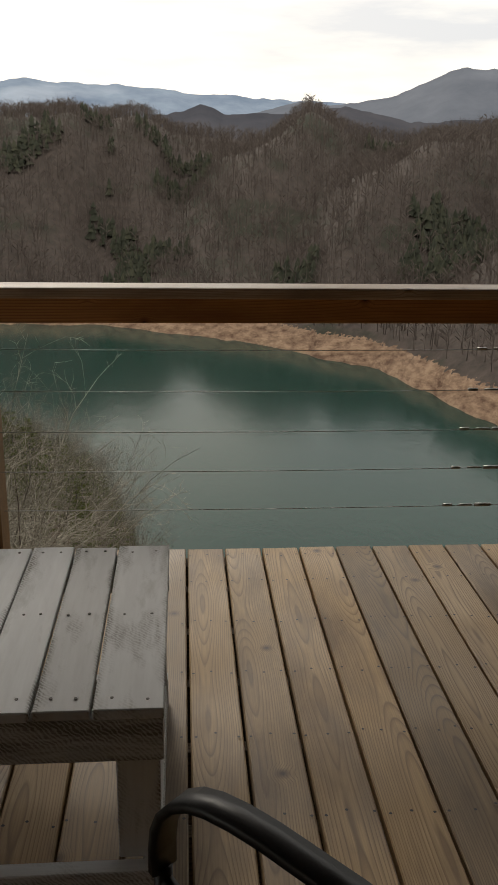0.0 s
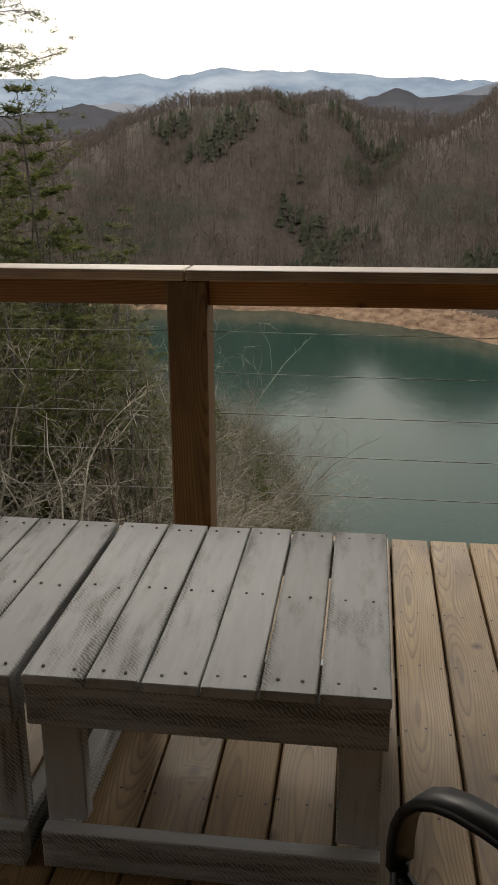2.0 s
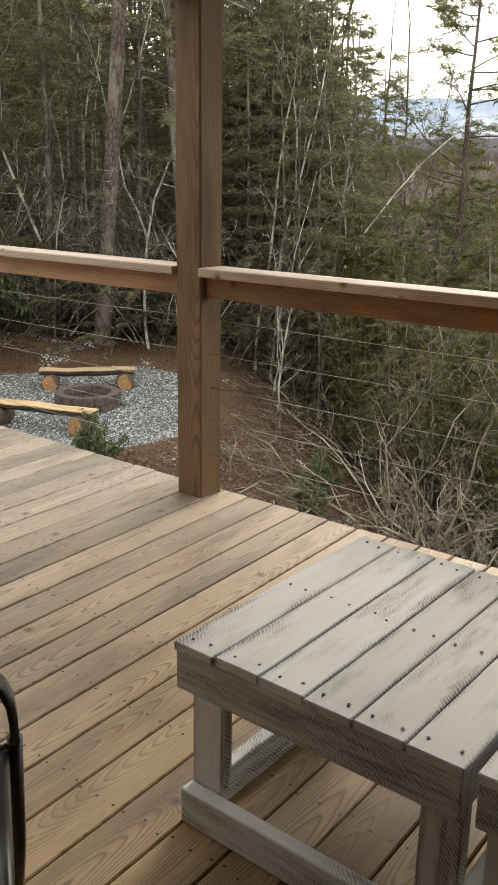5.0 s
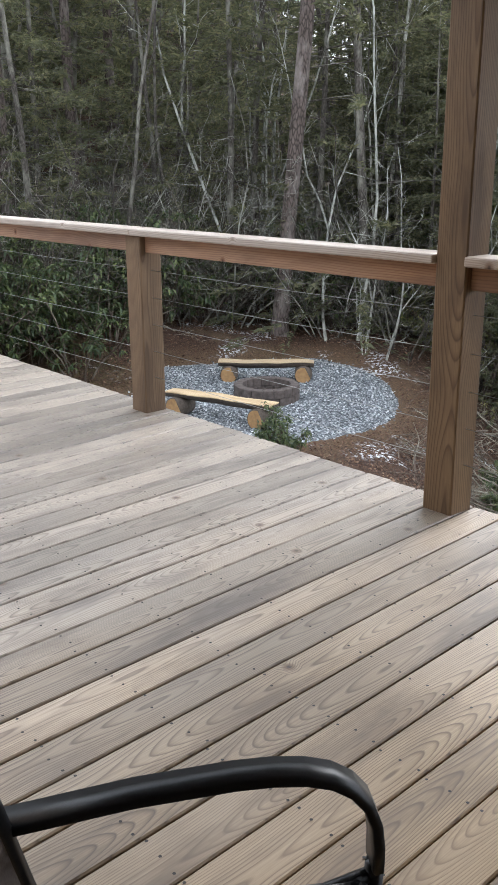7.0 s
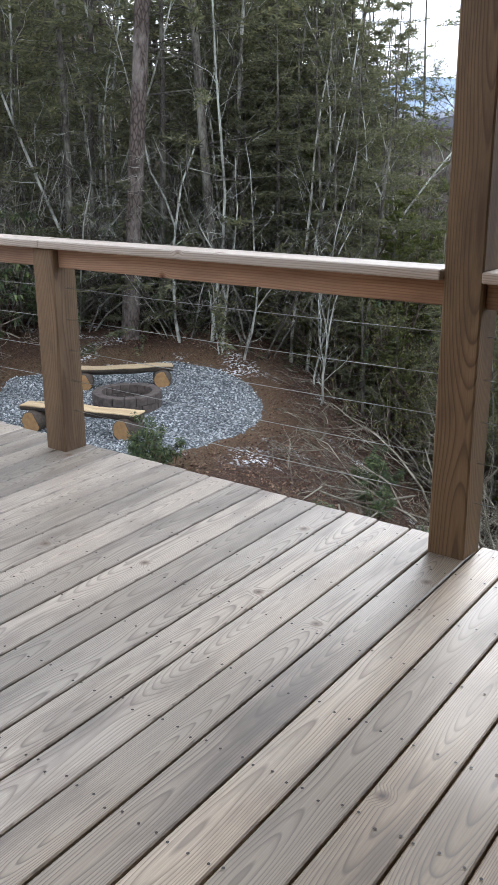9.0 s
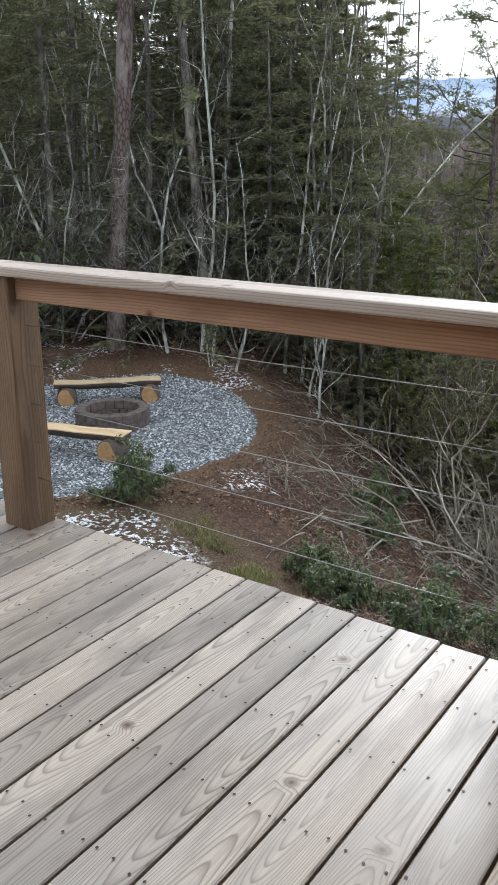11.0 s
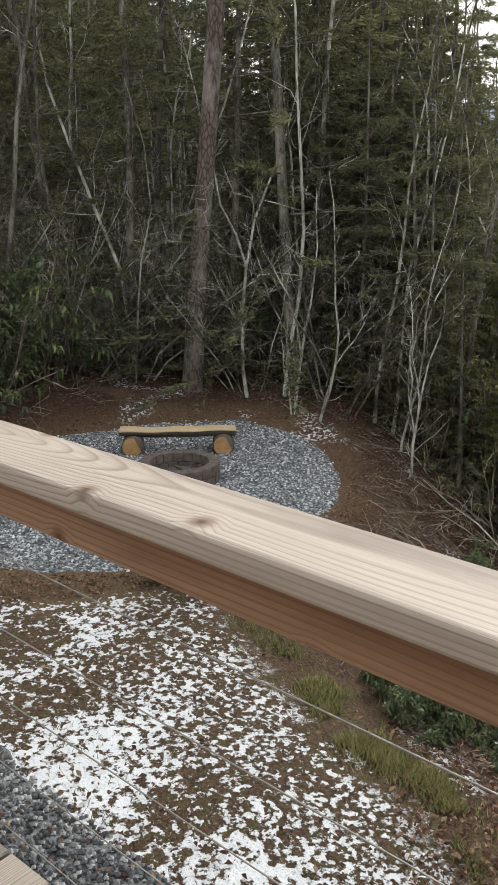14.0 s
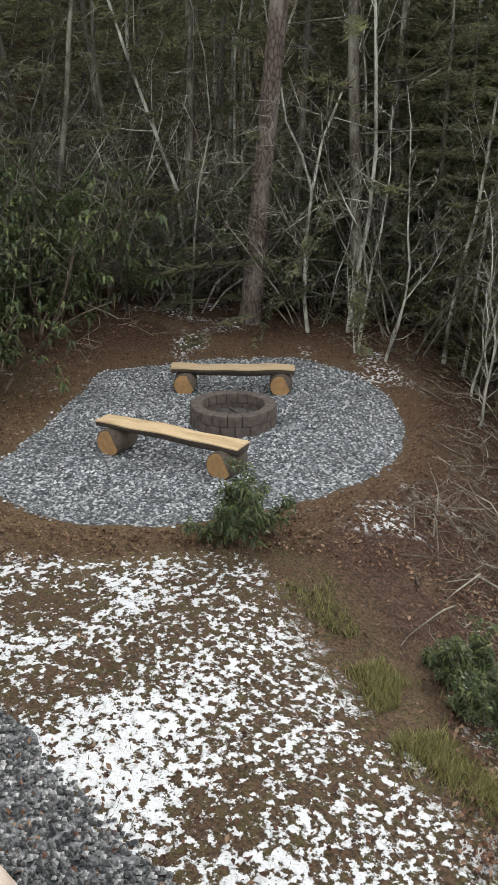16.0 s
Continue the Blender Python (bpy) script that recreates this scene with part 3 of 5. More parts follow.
# unseen house wall, dark to dim the porch, and the roof carried by the tall posts
wall = mesh_object("wall_house", box_bm(-9.0, 7.5, -4.95, -4.82, -2.8, 3.6), M_PORCH_WALL)
tagged(wall, "unseen plain brown cabin wall behind the deck", "wall", kind="structure")
# end wall added out of view to keep light off the porch
side = mesh_object("wall_porch_end", box_bm(6.47, 6.6, -4.82, 0.2, -2.8, 2.66), M_PORCH_WALL)
tagged(side, "unseen brown wall added to darken the porch end", "wall", kind="structure")
# the front overhang, unseen, is stretched to y = 1.1 to block more sky
roof = mesh_object("ceiling_porch", box_bm(-0.38, 6.6, -4.82, 1.1, 2.66, 2.72), M_ROOFWOOD)
tagged(roof, "plank underside of the porch roof", "ceiling", kind="structure")
for nm, bx in (("trim_front_beam", (-0.275, 6.465, -0.155, -0.015, 2.452, 2.655)), ("trim_side_beam", (-0.285, -0.15, -4.815, -0.157, 2.06, 2.655))):
    tagged(mesh_object(nm, box_bm(*bx, 0.004), M_BLACK if nm == "trim_side_beam" else M_ROOFWOOD), "dark beam under the porch roof", "beam", kind="structure")


# ---- low whitewashed tables ----
def low_table(name, x0, x1, y0, y1, top, boards, rz, label, gap=0.002):
    cx, cy = (x0 + x1) / 2, (y0 + y1) / 2
    w, d = (x1 - x0) / 2, (y1 - y0) / 2
    ob = empty(name, (cx, cy, 0))
    ob.rotation_euler.z = rz
    rnd = random.Random(name + str(x0))
    xs, acc = [0.0], 0.0
    for q in boards:
        acc += q
        xs.append(acc)
    nails = bmesh.new()
    for i in range(len(boards)):
        a = -w + 2 * w * xs[i] / acc + gap * rnd.uniform(0.6, 1.3)
        b = -w + 2 * w * xs[i + 1] / acc - gap * rnd.uniform(0.6, 1.3)
        bm = box_bm(a, b, -d + rnd.uniform(-0.004, 0.004), d + rnd.uniform(-0.004, 0.004), top - 0.021, top + rnd.uniform(-0.002, 0.001), 0.0025)
        part("plank", bm, M_WHITE_Y, ob)
        for yy in (-d + 0.035, 0.0, d - 0.035):
            for xx in (a + 0.03, b - 0.03):
                bmesh.ops.create_cone(nails, segments=7, radius1=0.0035, radius2=0.0035, depth=0.002, cap_ends=True, matrix=Matrix.Translation((xx + rnd.uniform(-0.008, 0.008), yy + rnd.uniform(-0.008, 0.008), top + 0.0008)))
    part("nail_heads", nails, M_NAIL, ob, "dark nail heads")["kind"] = "stuff"
    t = 0.038
    lo = top - 0.022
    for y_a, y_b in ((-d + 0.004, -d + 0.004 + t), (d - 0.004 - t, d - 0.004)):
        part("apron", box_bm(-w + 0.004, w - 0.004, y_a, y_b, lo - 0.092, lo, 0.003), M_WHITE_X, ob)
    for x_a in (-w + 0.006, w - 0.006 - t):
        part("apron", box_bm(x_a, x_a + t, -d + 0.044, d - 0.044, lo - 0.088, lo, 0.003), M_WHITE_Y, ob)
    for sx in (-1, 1):
        for sy in (-1, 1):
            xa = sx * (w - 0.055)
            ya = sy * (d - 0.065)
            part("leg", box_bm(xa - 0.042, xa + 0.042, ya - 0.019, ya + 0.019, 0.09, lo - 0.0925 + 0.02, 0.003), M_WHITE_Z, ob)
    for y_a in (-d + 0.008, d - 0.008 - t):
        part("stretcher", box_bm(-w + 0.01, w - 0.01, y_a, y_a + t, 0.001, 0.089, 0.003), M_WHITE_X, ob)
    for x_a in (-w + 0.012, w - 0.012 - t):
        part("stretcher", box_bm(x_a, x_a + t, -d + 0.048, d - 0.048, 0.001, 0.088, 0.003), M_WHITE_Y, ob)
    return tagged(ob, label, "table", "low tables on the deck")


low_table("low_table", 1.866, 2.565, -1.762, -1.021, 0.459, (1.12, 0.95, 1.0, 0.97, 0.98, 1.2), 0.0, "low table of whitewashed rough-sawn planks with worn saw marks", 0.0028)
low_table("low_table", 1.185, 1.852, -1.765, -1.015, 0.457, (1.0, 1.03, 1.0, 0.97, 1.0, 1.02), radians(-0.5), "low whitewashed plank table pushed against its twin")


# ---- vegetation ----
def leaf_material(name, a, b, c, rough=0.55, thin=0.0):
    k = Net(name)
    ge = k.nt.nodes.new("ShaderNodeNewGeometry")
    f = k.noise(k.coords((1, 1, 1), True), 1.3, 3.0)
    col = k.ramp(ge.outputs["Random Per Island"], [(0.0, a), (0.55, b), (1.0, c)])
    col = k.mix(k.ramp(f, [(0.4, 0.0), (0.7, 0.5)]), col, a)
    m = k.done(col, rough, spec=0.35)
    if thin:
        # thin leaves pass part of the light through
        tr = k.nt.nodes.new("ShaderNodeBsdfTranslucent")
        mx = k.nt.nodes.new("ShaderNodeMixShader")
        mx.inputs["Fac"].default_value = thin
        k.link(k.mix(1.0, col, (1.5, 1.5, 1.2), "MULTIPLY"), tr.inputs["Color"])
        k.link(k.b.outputs["BSDF"], mx.inputs[1])
        k.link(tr.outputs["BSDF"], mx.inputs[2])
        k.link(mx.outputs["Shader"], k.nt.nodes["Material Output"].inputs["Surface"])
    return m


def bark_material(name, a, b, c, scale=(14, 14, 5), amount=0.5, bump=0.9):
    """Bark with pale lichen blotches."""
    k = Net(name)
    v = k.coords(scale, True, 9.0)
    vo = k.node("ShaderNodeTexVoronoi", Scale=1.0)
    vo.feature = "DISTANCE_TO_EDGE"
    k.link(v, vo.inputs["Vector"])
    f = k.noise(v, 1.0, 5.0, 0.65)
    g = k.noise(k.coords((2.5, 2.5, 1.2), True, 5.0), 1.0, 5.0, 0.65)
    col = k.mix(k.ramp(vo.outputs["Distance"], [(0.0, 0.0), (0.2, 1.0)]), a, b)
    col = k.mix(k.ramp(g, [(0.62 - amount * 0.35, 0.0), (0.72 - amount * 0.25, 1.0)]), col, c)
    col = k.mix(k.ramp(f, [(0.4, 0.0), (0.75, 0.6)]), col, a)
    k.bump(k.math("ADD", vo.outputs["Distance"], f), bump, 0.02)
    return k.done(col, 0.9, spec=0.2)


M_PINEBARK = bark_material("pine_bark", (0.05, 0.04, 0.034), (0.165, 0.13, 0.115), (0.25, 0.215, 0.195), (15, 15, 5.5), 0.35)
M_PALEBARK = bark_material("lichened_bark", (0.07, 0.064, 0.052), (0.19, 0.18, 0.15), (0.50, 0.50, 0.43), (18, 18, 9), 0.5)
M_WHITEBARK = bark_material("white_mottled_bark", (0.08, 0.075, 0.062), (0.28, 0.28, 0.245), (0.56, 0.57, 0.50), (16, 16, 7), 0.55, 0.5)
M_GREYBARK = bark_material("grey_bark", (0.06, 0.052, 0.045), (0.14, 0.125, 0.107), (0.27, 0.26, 0.215), (22, 22, 8), 0.4)
M_TWIG = bark_material("dry_twigs", (0.14, 0.12, 0.09), (0.32, 0.29, 0.225), (0.50, 0.46, 0.37), (30, 30, 12), 0.5, 0.2)
M_SHORE = bark_material("shore_twigs", (0.10, 0.085, 0.065), (0.20, 0.18, 0.14), (0.36, 0.34, 0.27), (30, 30, 12), 0.45, 0.2)
M_BROWNTWIG = bark_material("brown_twigs", (0.055, 0.04, 0.03), (0.15, 0.115, 0.09), (0.25, 0.21, 0.17), (30, 30, 12), 0.35, 0.2)
M_HEMLOCK = leaf_material("hemlock_needles", (0.068, 0.073, 0.047), (0.135, 0.140, 0.084), (0.225, 0.215, 0.125), 0.6, 0.5)
M_PINELEAF = leaf_material("pine_needles", (0.05, 0.062, 0.022), (0.10, 0.115, 0.04), (0.18, 0.185, 0.062), 0.6, 0.5)
M_RHODO = leaf_material("rhododendron_leaves", (0.03, 0.048, 0.02), (0.065, 0.092, 0.034), (0.17, 0.195, 0.07), 0.36, 0.25)
M_LAUREL = leaf_material("laurel_leaves", (0.055, 0.062, 0.022), (0.125, 0.132, 0.048), (0.27, 0.245, 0.085), 0.5, 0.45)
M_LITTER = leaf_material("dry_leaves", (0.04, 0.02, 0.014), (0.12, 0.058, 0.034), (0.30, 0.20, 0.13), 0.8)
M_GRASS = leaf_material("winter_grass", (0.07, 0.08, 0.022), (0.17, 0.165, 0.05), (0.33, 0.28, 0.13), 0.7)
M_STONE = leaf_material("gravel_stones", (0.055, 0.06, 0.066), (0.25, 0.265, 0.28), (0.72, 0.74, 0.75), 0.8)


class Growth:
    """Collects tubes and leaves as plain vertex and face lists."""

    def __init__(self, seed):
        self.r = random.Random(seed)
        self.wv, self.wf, self.lv, self.lf = [], [], [], []

    def limb(self, points, radii, sides):
        vs, fs = tube(points, radii, sides, False)
        o = len(self.wv)
        self.wv.extend(vs)
        self.wf.extend(tuple(o + i for i in f) for f in fs)

    def leaf(self, p, d, up, length, width, droop=0.3):
        side = d.cross(up)
        if side.length < 1e-4:
            side = Vector((1, 0, 0))
        side.normalize()
        mid = p + d * length * 0.5
        tip = p + d * length - Vector((0, 0, droop * length))
        o = len(self.lv)
        self.lv.extend((p, mid + side * width * 0.5, tip, mid - side * width * 0.5))
        self.lf.append((o, o + 1, o + 2, o + 3))

    def needle(self, p, d, length, width):
        side = d.orthogonal()
        side.rotate(Matrix.Rotation(self.r.uniform(0, 6.283), 3, d))
        o = len(self.lv)
        self.lv.extend((p + side * width * 0.5, p - side * width * 0.5, p + d * length))
        self.lf.append((o, o + 1, o + 2))

    def rand_dir(self, spread=1.0):
        return Vector((self.r.gauss(0, 1), self.r.gauss(0, 1), self.r.gauss(0, 1) * spread)).normalized()

    def path(self, start, d, length, n, wander, lift=0.0):
        pts, p, d = [Vector(start)], Vector(start), Vector(d).normalized()
        for _ in range(n):
            d = (d + Vector((self.r.gauss(0, wander), self.r.gauss(0, wander), self.r.gauss(0, wander) + lift))).normalized()
            p = p + d * (length / n)
            pts.append(p.copy())
        return pts

    def spread(self, pts, radius, depth, count, ratio, angle, wander, lift, sides, lo=0.3, min_r=0.003):
        """Side branches on a path, then theirs."""
        n = len(pts) - 1
        for _ in range(count):
            t = self.r.uniform(lo, 1.0) * n
            i = min(int(t), n - 1)
            p = pts[i].lerp(pts[i + 1], t - i)
            axis = (pts[i + 1] - pts[i]).normalized()
            out = axis.orthogonal()
            out.rotate(Matrix.Rotation(self.r.uniform(0, 6.283), 3, axis))
            a = radians(self.r.uniform(angle * 0.6, angle * 1.3))
            d = axis * math.cos(a) + out.normalized() * math.sin(a)
            total = sum((pts[q + 1] - pts[q]).length for q in range(n))
            ln = total * ratio * self.r.uniform(0.5, 1.25) * (1.1 - 0.5 * t / n)
            rad = max(radius * (1 - 0.75 * t / n) * 0.32, min_r)
            sub = self.path(p, d, ln, 4 if depth > 0 else 2, wander * 1.5, lift)
            self.limb(sub, [rad * (1 - 0.8 * q / (len(sub) - 1)) + min_r * 0.4 for q in range(len(sub))], sides)
            if depth > 0:
                self.spread(sub, rad, depth - 1, max(2, int(count * 0.45)), ratio * 0.95, angle, wander, lift, 3, 0.2, min_r)
            self.tips.append((sub[-1], (sub[-1] - sub[-2]).normalized(), sub))

    tips = None


def finish(g, name, wood, leaf, label, category, group, trunk_name="trunk", crown="crown"):
    ob = empty(name)
    w = pydata_object(trunk_name, g.wv, g.wf, wood, True)
    w.parent = ob
    if g.lf:
        c = pydata_object(crown, g.lv, g.lf, leaf)
        c.parent = ob
    return tagged(ob, label, category, group)


def bare_tree(seed, height, radius, wood, count=9, lean=(0, 0), wander=0.07, forks=0, first=0.35, label="leafless slender tree with pale lichened bark", depth=2):
    g = Growth(seed)
    g.tips = []
    main = g.path((0, 0, -0.4), (lean[0], lean[1], 1), height, 9, wander, 0.03)
    g.limb(main, [radius * (1.25 if i == 0 else 1 - 0.85 * i / 9) for i in range(10)], 7)
    for f in range(forks):
        i = g.r.randint(1, 4)
        a = g.r.uniform(0, 6.283)
        sub = g.path(main[i], (math.cos(a) * 0.18, math.sin(a) * 0.18, 1), height * g.r.uniform(0.5, 0.75), 8, wander * 1.3, 0.06)
        g.limb(sub, [radius * 0.7 * (1 - 0.85 * q / 8) for q in range(9)], 6)
        g.spread(sub, radius * 0.6, depth - 1, count, 0.2, 50, 0.16, 0.05, 3, 0.2)
    g.spread(main, radius, depth, count, 0.19, 55, 0.16, 0.06, 3, first)
    return finish(g, "bare_tree", wood, M_RHODO, label, "tree", "woodland trees", "trunk")


def conifer(seed, height, radius, leaf, bark, whorls=26, reach=0.26, low=0.12, tuft=0.32, per=9, name="hemlock_tree", label="dark green hemlock with drooping sprays", power=0.8, droop=0.25):
    g = Growth(seed)
    main = g.path((0, 0, -0.4), (0, 0, 1), height, 8, 0.02, 0.05)
    g.limb(main, [radius * (1 - 0.92 * i / 8) for i in range(9)], 8)
    for w in range(whorls):
        t = low + (1 - low) * (w + g.r.random()) / whorls
        i = min(int(t * 8), 7)
        p = main[i].lerp(main[i + 1], t * 8 - i)
        for b in range(g.r.randint(3, 4)):
            a = g.r.uniform(0, 6.283)
            ln = height * reach * ((1 - t) ** power * 0.95 + 0.06) * g.r.uniform(0.55, 1.15)
            pts = g.path(p, (math.cos(a), math.sin(a), 0.25 - droop), ln, 4, 0.1, -droop * 0.12)
            r0 = max(0.012, radius * 0.2 * (1 - t))
            g.limb(pts, [r0, r0 * 0.75, r0 * 0.5, r0 * 0.3, 0.004], 3)
            for q in range(max(3, int(per * (0.3 + 0.75 * (1 - t))))):
                u = g.r.uniform(0.25, 1.0) * 4
                j = min(int(u), 3)
                c = pts[j].lerp(pts[j + 1], u - j)
                d0 = (pts[j + 1] - pts[j]).normalized()
                for _ in range(6):
                    d = (d0 + g.rand_dir(0.5) * 0.9).normalized()
                    g.needle(c + g.rand_dir(0.5) * tuft * 0.4, d, tuft * g.r.uniform(0.5, 1.1), tuft * g.r.uniform(0.12, 0.2))
    return finish(g, name, bark, leaf, label, "tree", "woodland trees")


def open_pine(seed, height, radius, label="open-crowned pine with tufted needles against the sky"):
    """Pine with bare lower trunk, long level limbs and tufts of needles."""
    g = Growth(seed)
    main = g.path((0, 0, -0.4), (0.03, 0, 1), height, 10, 0.03, 0.03)
    g.limb(main, [radius * (1 - 0.9 * i / 10) for i in range(11)], 8)
    for w in range(42):
        t = 0.3 + 0.7 * (w + g.r.random()) / 42
        i = min(int(t * 10), 9)
        p = main[i].lerp(main[i + 1], t * 10 - i)
        a = g.r.uniform(0, 6.283)
        ln = height * (0.30 * (1 - t) ** 0.6 + 0.05) * g.r.uniform(0.5, 1.2)
        pts = g.path(p, (math.cos(a), math.sin(a), 0.15), ln, 5, 0.14, 0.02)
        g.limb(pts, [radius * 0.22 * (1 - t * 0.6) * (1 - 0.16 * q) + 0.004 for q in range(6)], 4)
        for q in range(15):
            u = g.r.uniform(0.25, 1.0) * 5
            j = min(int(u), 4)
            c = pts[j].lerp(pts[j + 1], u - j)
            sub = g.path(c, (pts[j + 1] - pts[j]).normalized() + g.rand_dir(0.5) * 0.8, ln * 0.22 + 0.15, 2, 0.2, 0.04)
            g.limb(sub, [0.008, 0.006, 0.004], 3)
            for tip in sub[1:]:
                for _ in range(26):
                    d = (g.rand_dir(0.6) + Vector((0, 0, 0.25))).normalized()
                    g.needle(tip + g.rand_dir(0.6) * g.r.uniform(0.0, 0.16), d, g.r.uniform(0.06, 0.12), 0.02)
    return finish(g, "pine_tree", M_PINEBARK, M_PINELEAF, label, "tree", "pines above the lake")


def leafy_shrub(seed, height, width, stems, whorls, leaf_len, leaf, name, label, density=7):
    g = Growth(seed)
    g.tips = []
    for s in range(stems):
        a = g.r.uniform(0, 6.283)
        pts = g.path((math.cos(a) * width * 0.12, math.sin(a) * width * 0.12, -0.1), (math.cos(a) * width / height, math.sin(a) * width / height, 1.15), height * g.r.uniform(0.65, 1.1), 5, 0.16, 0.0)
        g.limb(pts, [0.02 * (1 - 0.14 * q) * max(0.5, height / 2) for q in range(6)], 4)
        g.spread(pts, 0.014, 1, whorls, 0.34, 45, 0.2, 0.08, 3, 0.2)
    for p, d, sub in g.tips:
        for _ in range(density):
            out = (g.rand_dir(0.4) + d * 0.5).normalized()
            g.leaf(p + g.rand_dir() * 0.03, out, Vector((0, 0, 1)), leaf_len * g.r.uniform(0.7, 1.2), leaf_len * 0.3, g.r.uniform(0.1, 0.8))
    return finish(g, name, M_BROWNTWIG, leaf, label, "shrub", "evergreen shrubs", "branchwork", "foliage")


def brush(seed, height, wood, stems=9, count=9, label="tangle of bare pale twiggy brush", name="bare_shrub", wander=0.2, lift=0.02, group="bare brush on the slope"):
    g = Growth(seed)
    g.tips = []
    for s in range(stems):
        a = g.r.uniform(0, 6.283)
        pts = g.path((math.cos(a) * 0.25, math.sin(a) * 0.25, -0.2), (math.cos(a) * g.r.uniform(0.2, 1.0), math.sin(a) * g.r.uniform(0.2, 1.0), 1), height * g.r.uniform(0.6, 1.15), 6, wander, lift)
        g.limb(pts, [0.021 * (1 - 0.13 * q) for q in range(7)], 4)
        g.spread(pts, 0.014, 1, count, 0.36, 48, 0.24, 0.02, 3, 0.15, 0.0032)
    return finish(g, name, wood, M_LAUREL, label, "shrub", group, "branchwork")


def on_ground(x, y, turn=0.0, size=1.0, tilt=0.0, sink=0.0):
    return Matrix.LocRotScale((x, y, ground_z(x, y) - sink), Euler((tilt, tilt * 0.6, turn)), (size, size, size))


def place(ob, spots, rnd, lo, hi, tilt=0.06):
    """Sets the first thing on the first spot and copies it to the others."""
    for i, (x, y) in enumerate(spots):
        m = on_ground(x, y, rnd.uniform(0, 6.283), rnd.uniform(lo, hi), rnd.uniform(-tilt, tilt))
        if i == 0:
            first = m
        else:
            copy_thing(ob, m)
    ob.matrix_basis = first


def polar(az, r):
    return (-math.sin(radians(az)) * r, math.cos(radians(az)) * r - 1)


def clear_of_pad(x, y, margin=3.3):
    return math.hypot(x + 10.0, y - 6.7) > margin


vr = random.Random(21)

# the tall pine behind the fire pit
big = Growth(3)
main = [Vector((0.0, 0, -0.5)), Vector((0.02, 0, 0.15)), Vector((0.16, 0.02, 2.0)), Vector((0.5, 0.03, 6.0)), Vector((0.85, 0.05, 11.0)), Vector((1.15, 0.05, 17.0)), Vector((1.3, 0.0, 22.0))]
big.limb(main, [0.28, 0.2, 0.165, 0.152, 0.13, 0.095, 0.035], 18)
for w in range(46):
    t = 0.35 + 0.65 * big.r.random()
    zz = t * 22
    p = Vector((interp(zz, [(v.z, v.x) for v in main]), 0.03, zz))
    a = big.r.uniform(0, 6.283)
    pts = big.path(p, (math.cos(a), math.sin(a), 0.1), 4.2 * (1.15 - t) + 0.6, 4, 0.12, 0.02)
    big.limb(pts, [0.04, 0.03, 0.022, 0.014, 0.005], 4)
    if t > 0.45:
        for q in range(26):
            u = big.r.uniform(0.3, 1.0) * 4
            j = min(int(u), 3)
            c = pts[j].lerp(pts[j + 1], u - j)
            for _ in range(5):
                big.leaf(c + big.rand_dir() * 0.1, big.rand_dir(0.7), big.rand_dir(), 0.22, 0.035, 0.1)
pine = finish(big, "pine_tree", M_PINEBARK, M_PINELEAF, "tall straight pine with reddish plated bark behind the fire pit", "tree", "")
pine.matrix_basis = on_ground(-12.63, 10.71, radians(46), 1.0)

# slender pale trees at the wood's edge
for i, (x, y, h, r, lx, ly, fk) in enumerate([
        (-11.36, 10.99, 8.5, 0.06, -0.03, -0.03, 1), (-11.0, 11.5, 10.5, 0.066, 0.09, 0.10, 0), (-10.3, 11.0, 4.2, 0.05, 0.05, 0.05, 1),
        (-9.75, 10.9, 4.6, 0.045, 0.07, 0.05, 1), (-9.3, 12.6, 10.0, 0.06, 0.14, 0.14, 1), (-8.9, 13.2, 9.5, 0.055, 0.2, 0.16, 1),
        (-14.7, 11.1, 11.0, 0.075, -0.05, -0.07, 1), (-15.3, 12.6, 12.0, 0.085, 0.0, 0.0, 1), (-14.5, 12.2, 11.5, 0.08, 0.08, 0.08, 1), (-14.9, 11.9, 11.0, 0.06, 0.0, 0.03, 0),
        (-7.9, 10.9, 4.2, 0.04, 0.3, 0.25, 2), (-8.6, 11.8, 5.0, 0.04, -0.05, 0.1, 2), (-10.1, 10.75, 2.6, 0.03, -0.3, 0.1, 2)]):
    t = bare_tree(40 + i, h, r * 0.62, M_WHITEBARK, 13, (lx * 0.8, ly * 0.8), 0.12, fk, 0.15)
    t.matrix_basis = on_ground(x, y)

# deeper wood: leafless trees, hemlocks, pines
bares = [bare_tree(60 + i, 13 + 2 * i, 0.07, (M_GREYBARK, M_PALEBARK, M_GREYBARK)[i], (10, 20, 20)[i], (0.05, 0.02), 0.09, 0, 0.25, "leafless grey forest tree in winter", (2, 1, 1)[i]) for i in range(3)]
hems = [conifer(80 + i, 13 + 2.5 * i, 0.10, M_HEMLOCK, M_GREYBARK, 28, 0.25, 0.03, 0.19, 22) for i in range(3)]
back_hem = conifer(86, 19, 0.14, M_HEMLOCK, M_GREYBARK, 24, 0.26, 0.02, 0.34, 18, label="tall dark hemlock deep in the wood")
dark_trunks = bare_tree(95, 19, 0.17, M_PINEBARK, 9, (0.02, 0.0), 0.03, 0, 0.45, "dark-barked leafless forest tree")


def wooded(x, y):
    """True where the evergreens stand; the spur towards the lake has leafless trees only."""
    return math.degrees(math.atan2(2.4 - x, y + 3.1)) > 36.5 and math.degrees(math.atan2(0.1 - x, y + 1.7)) > 33.5


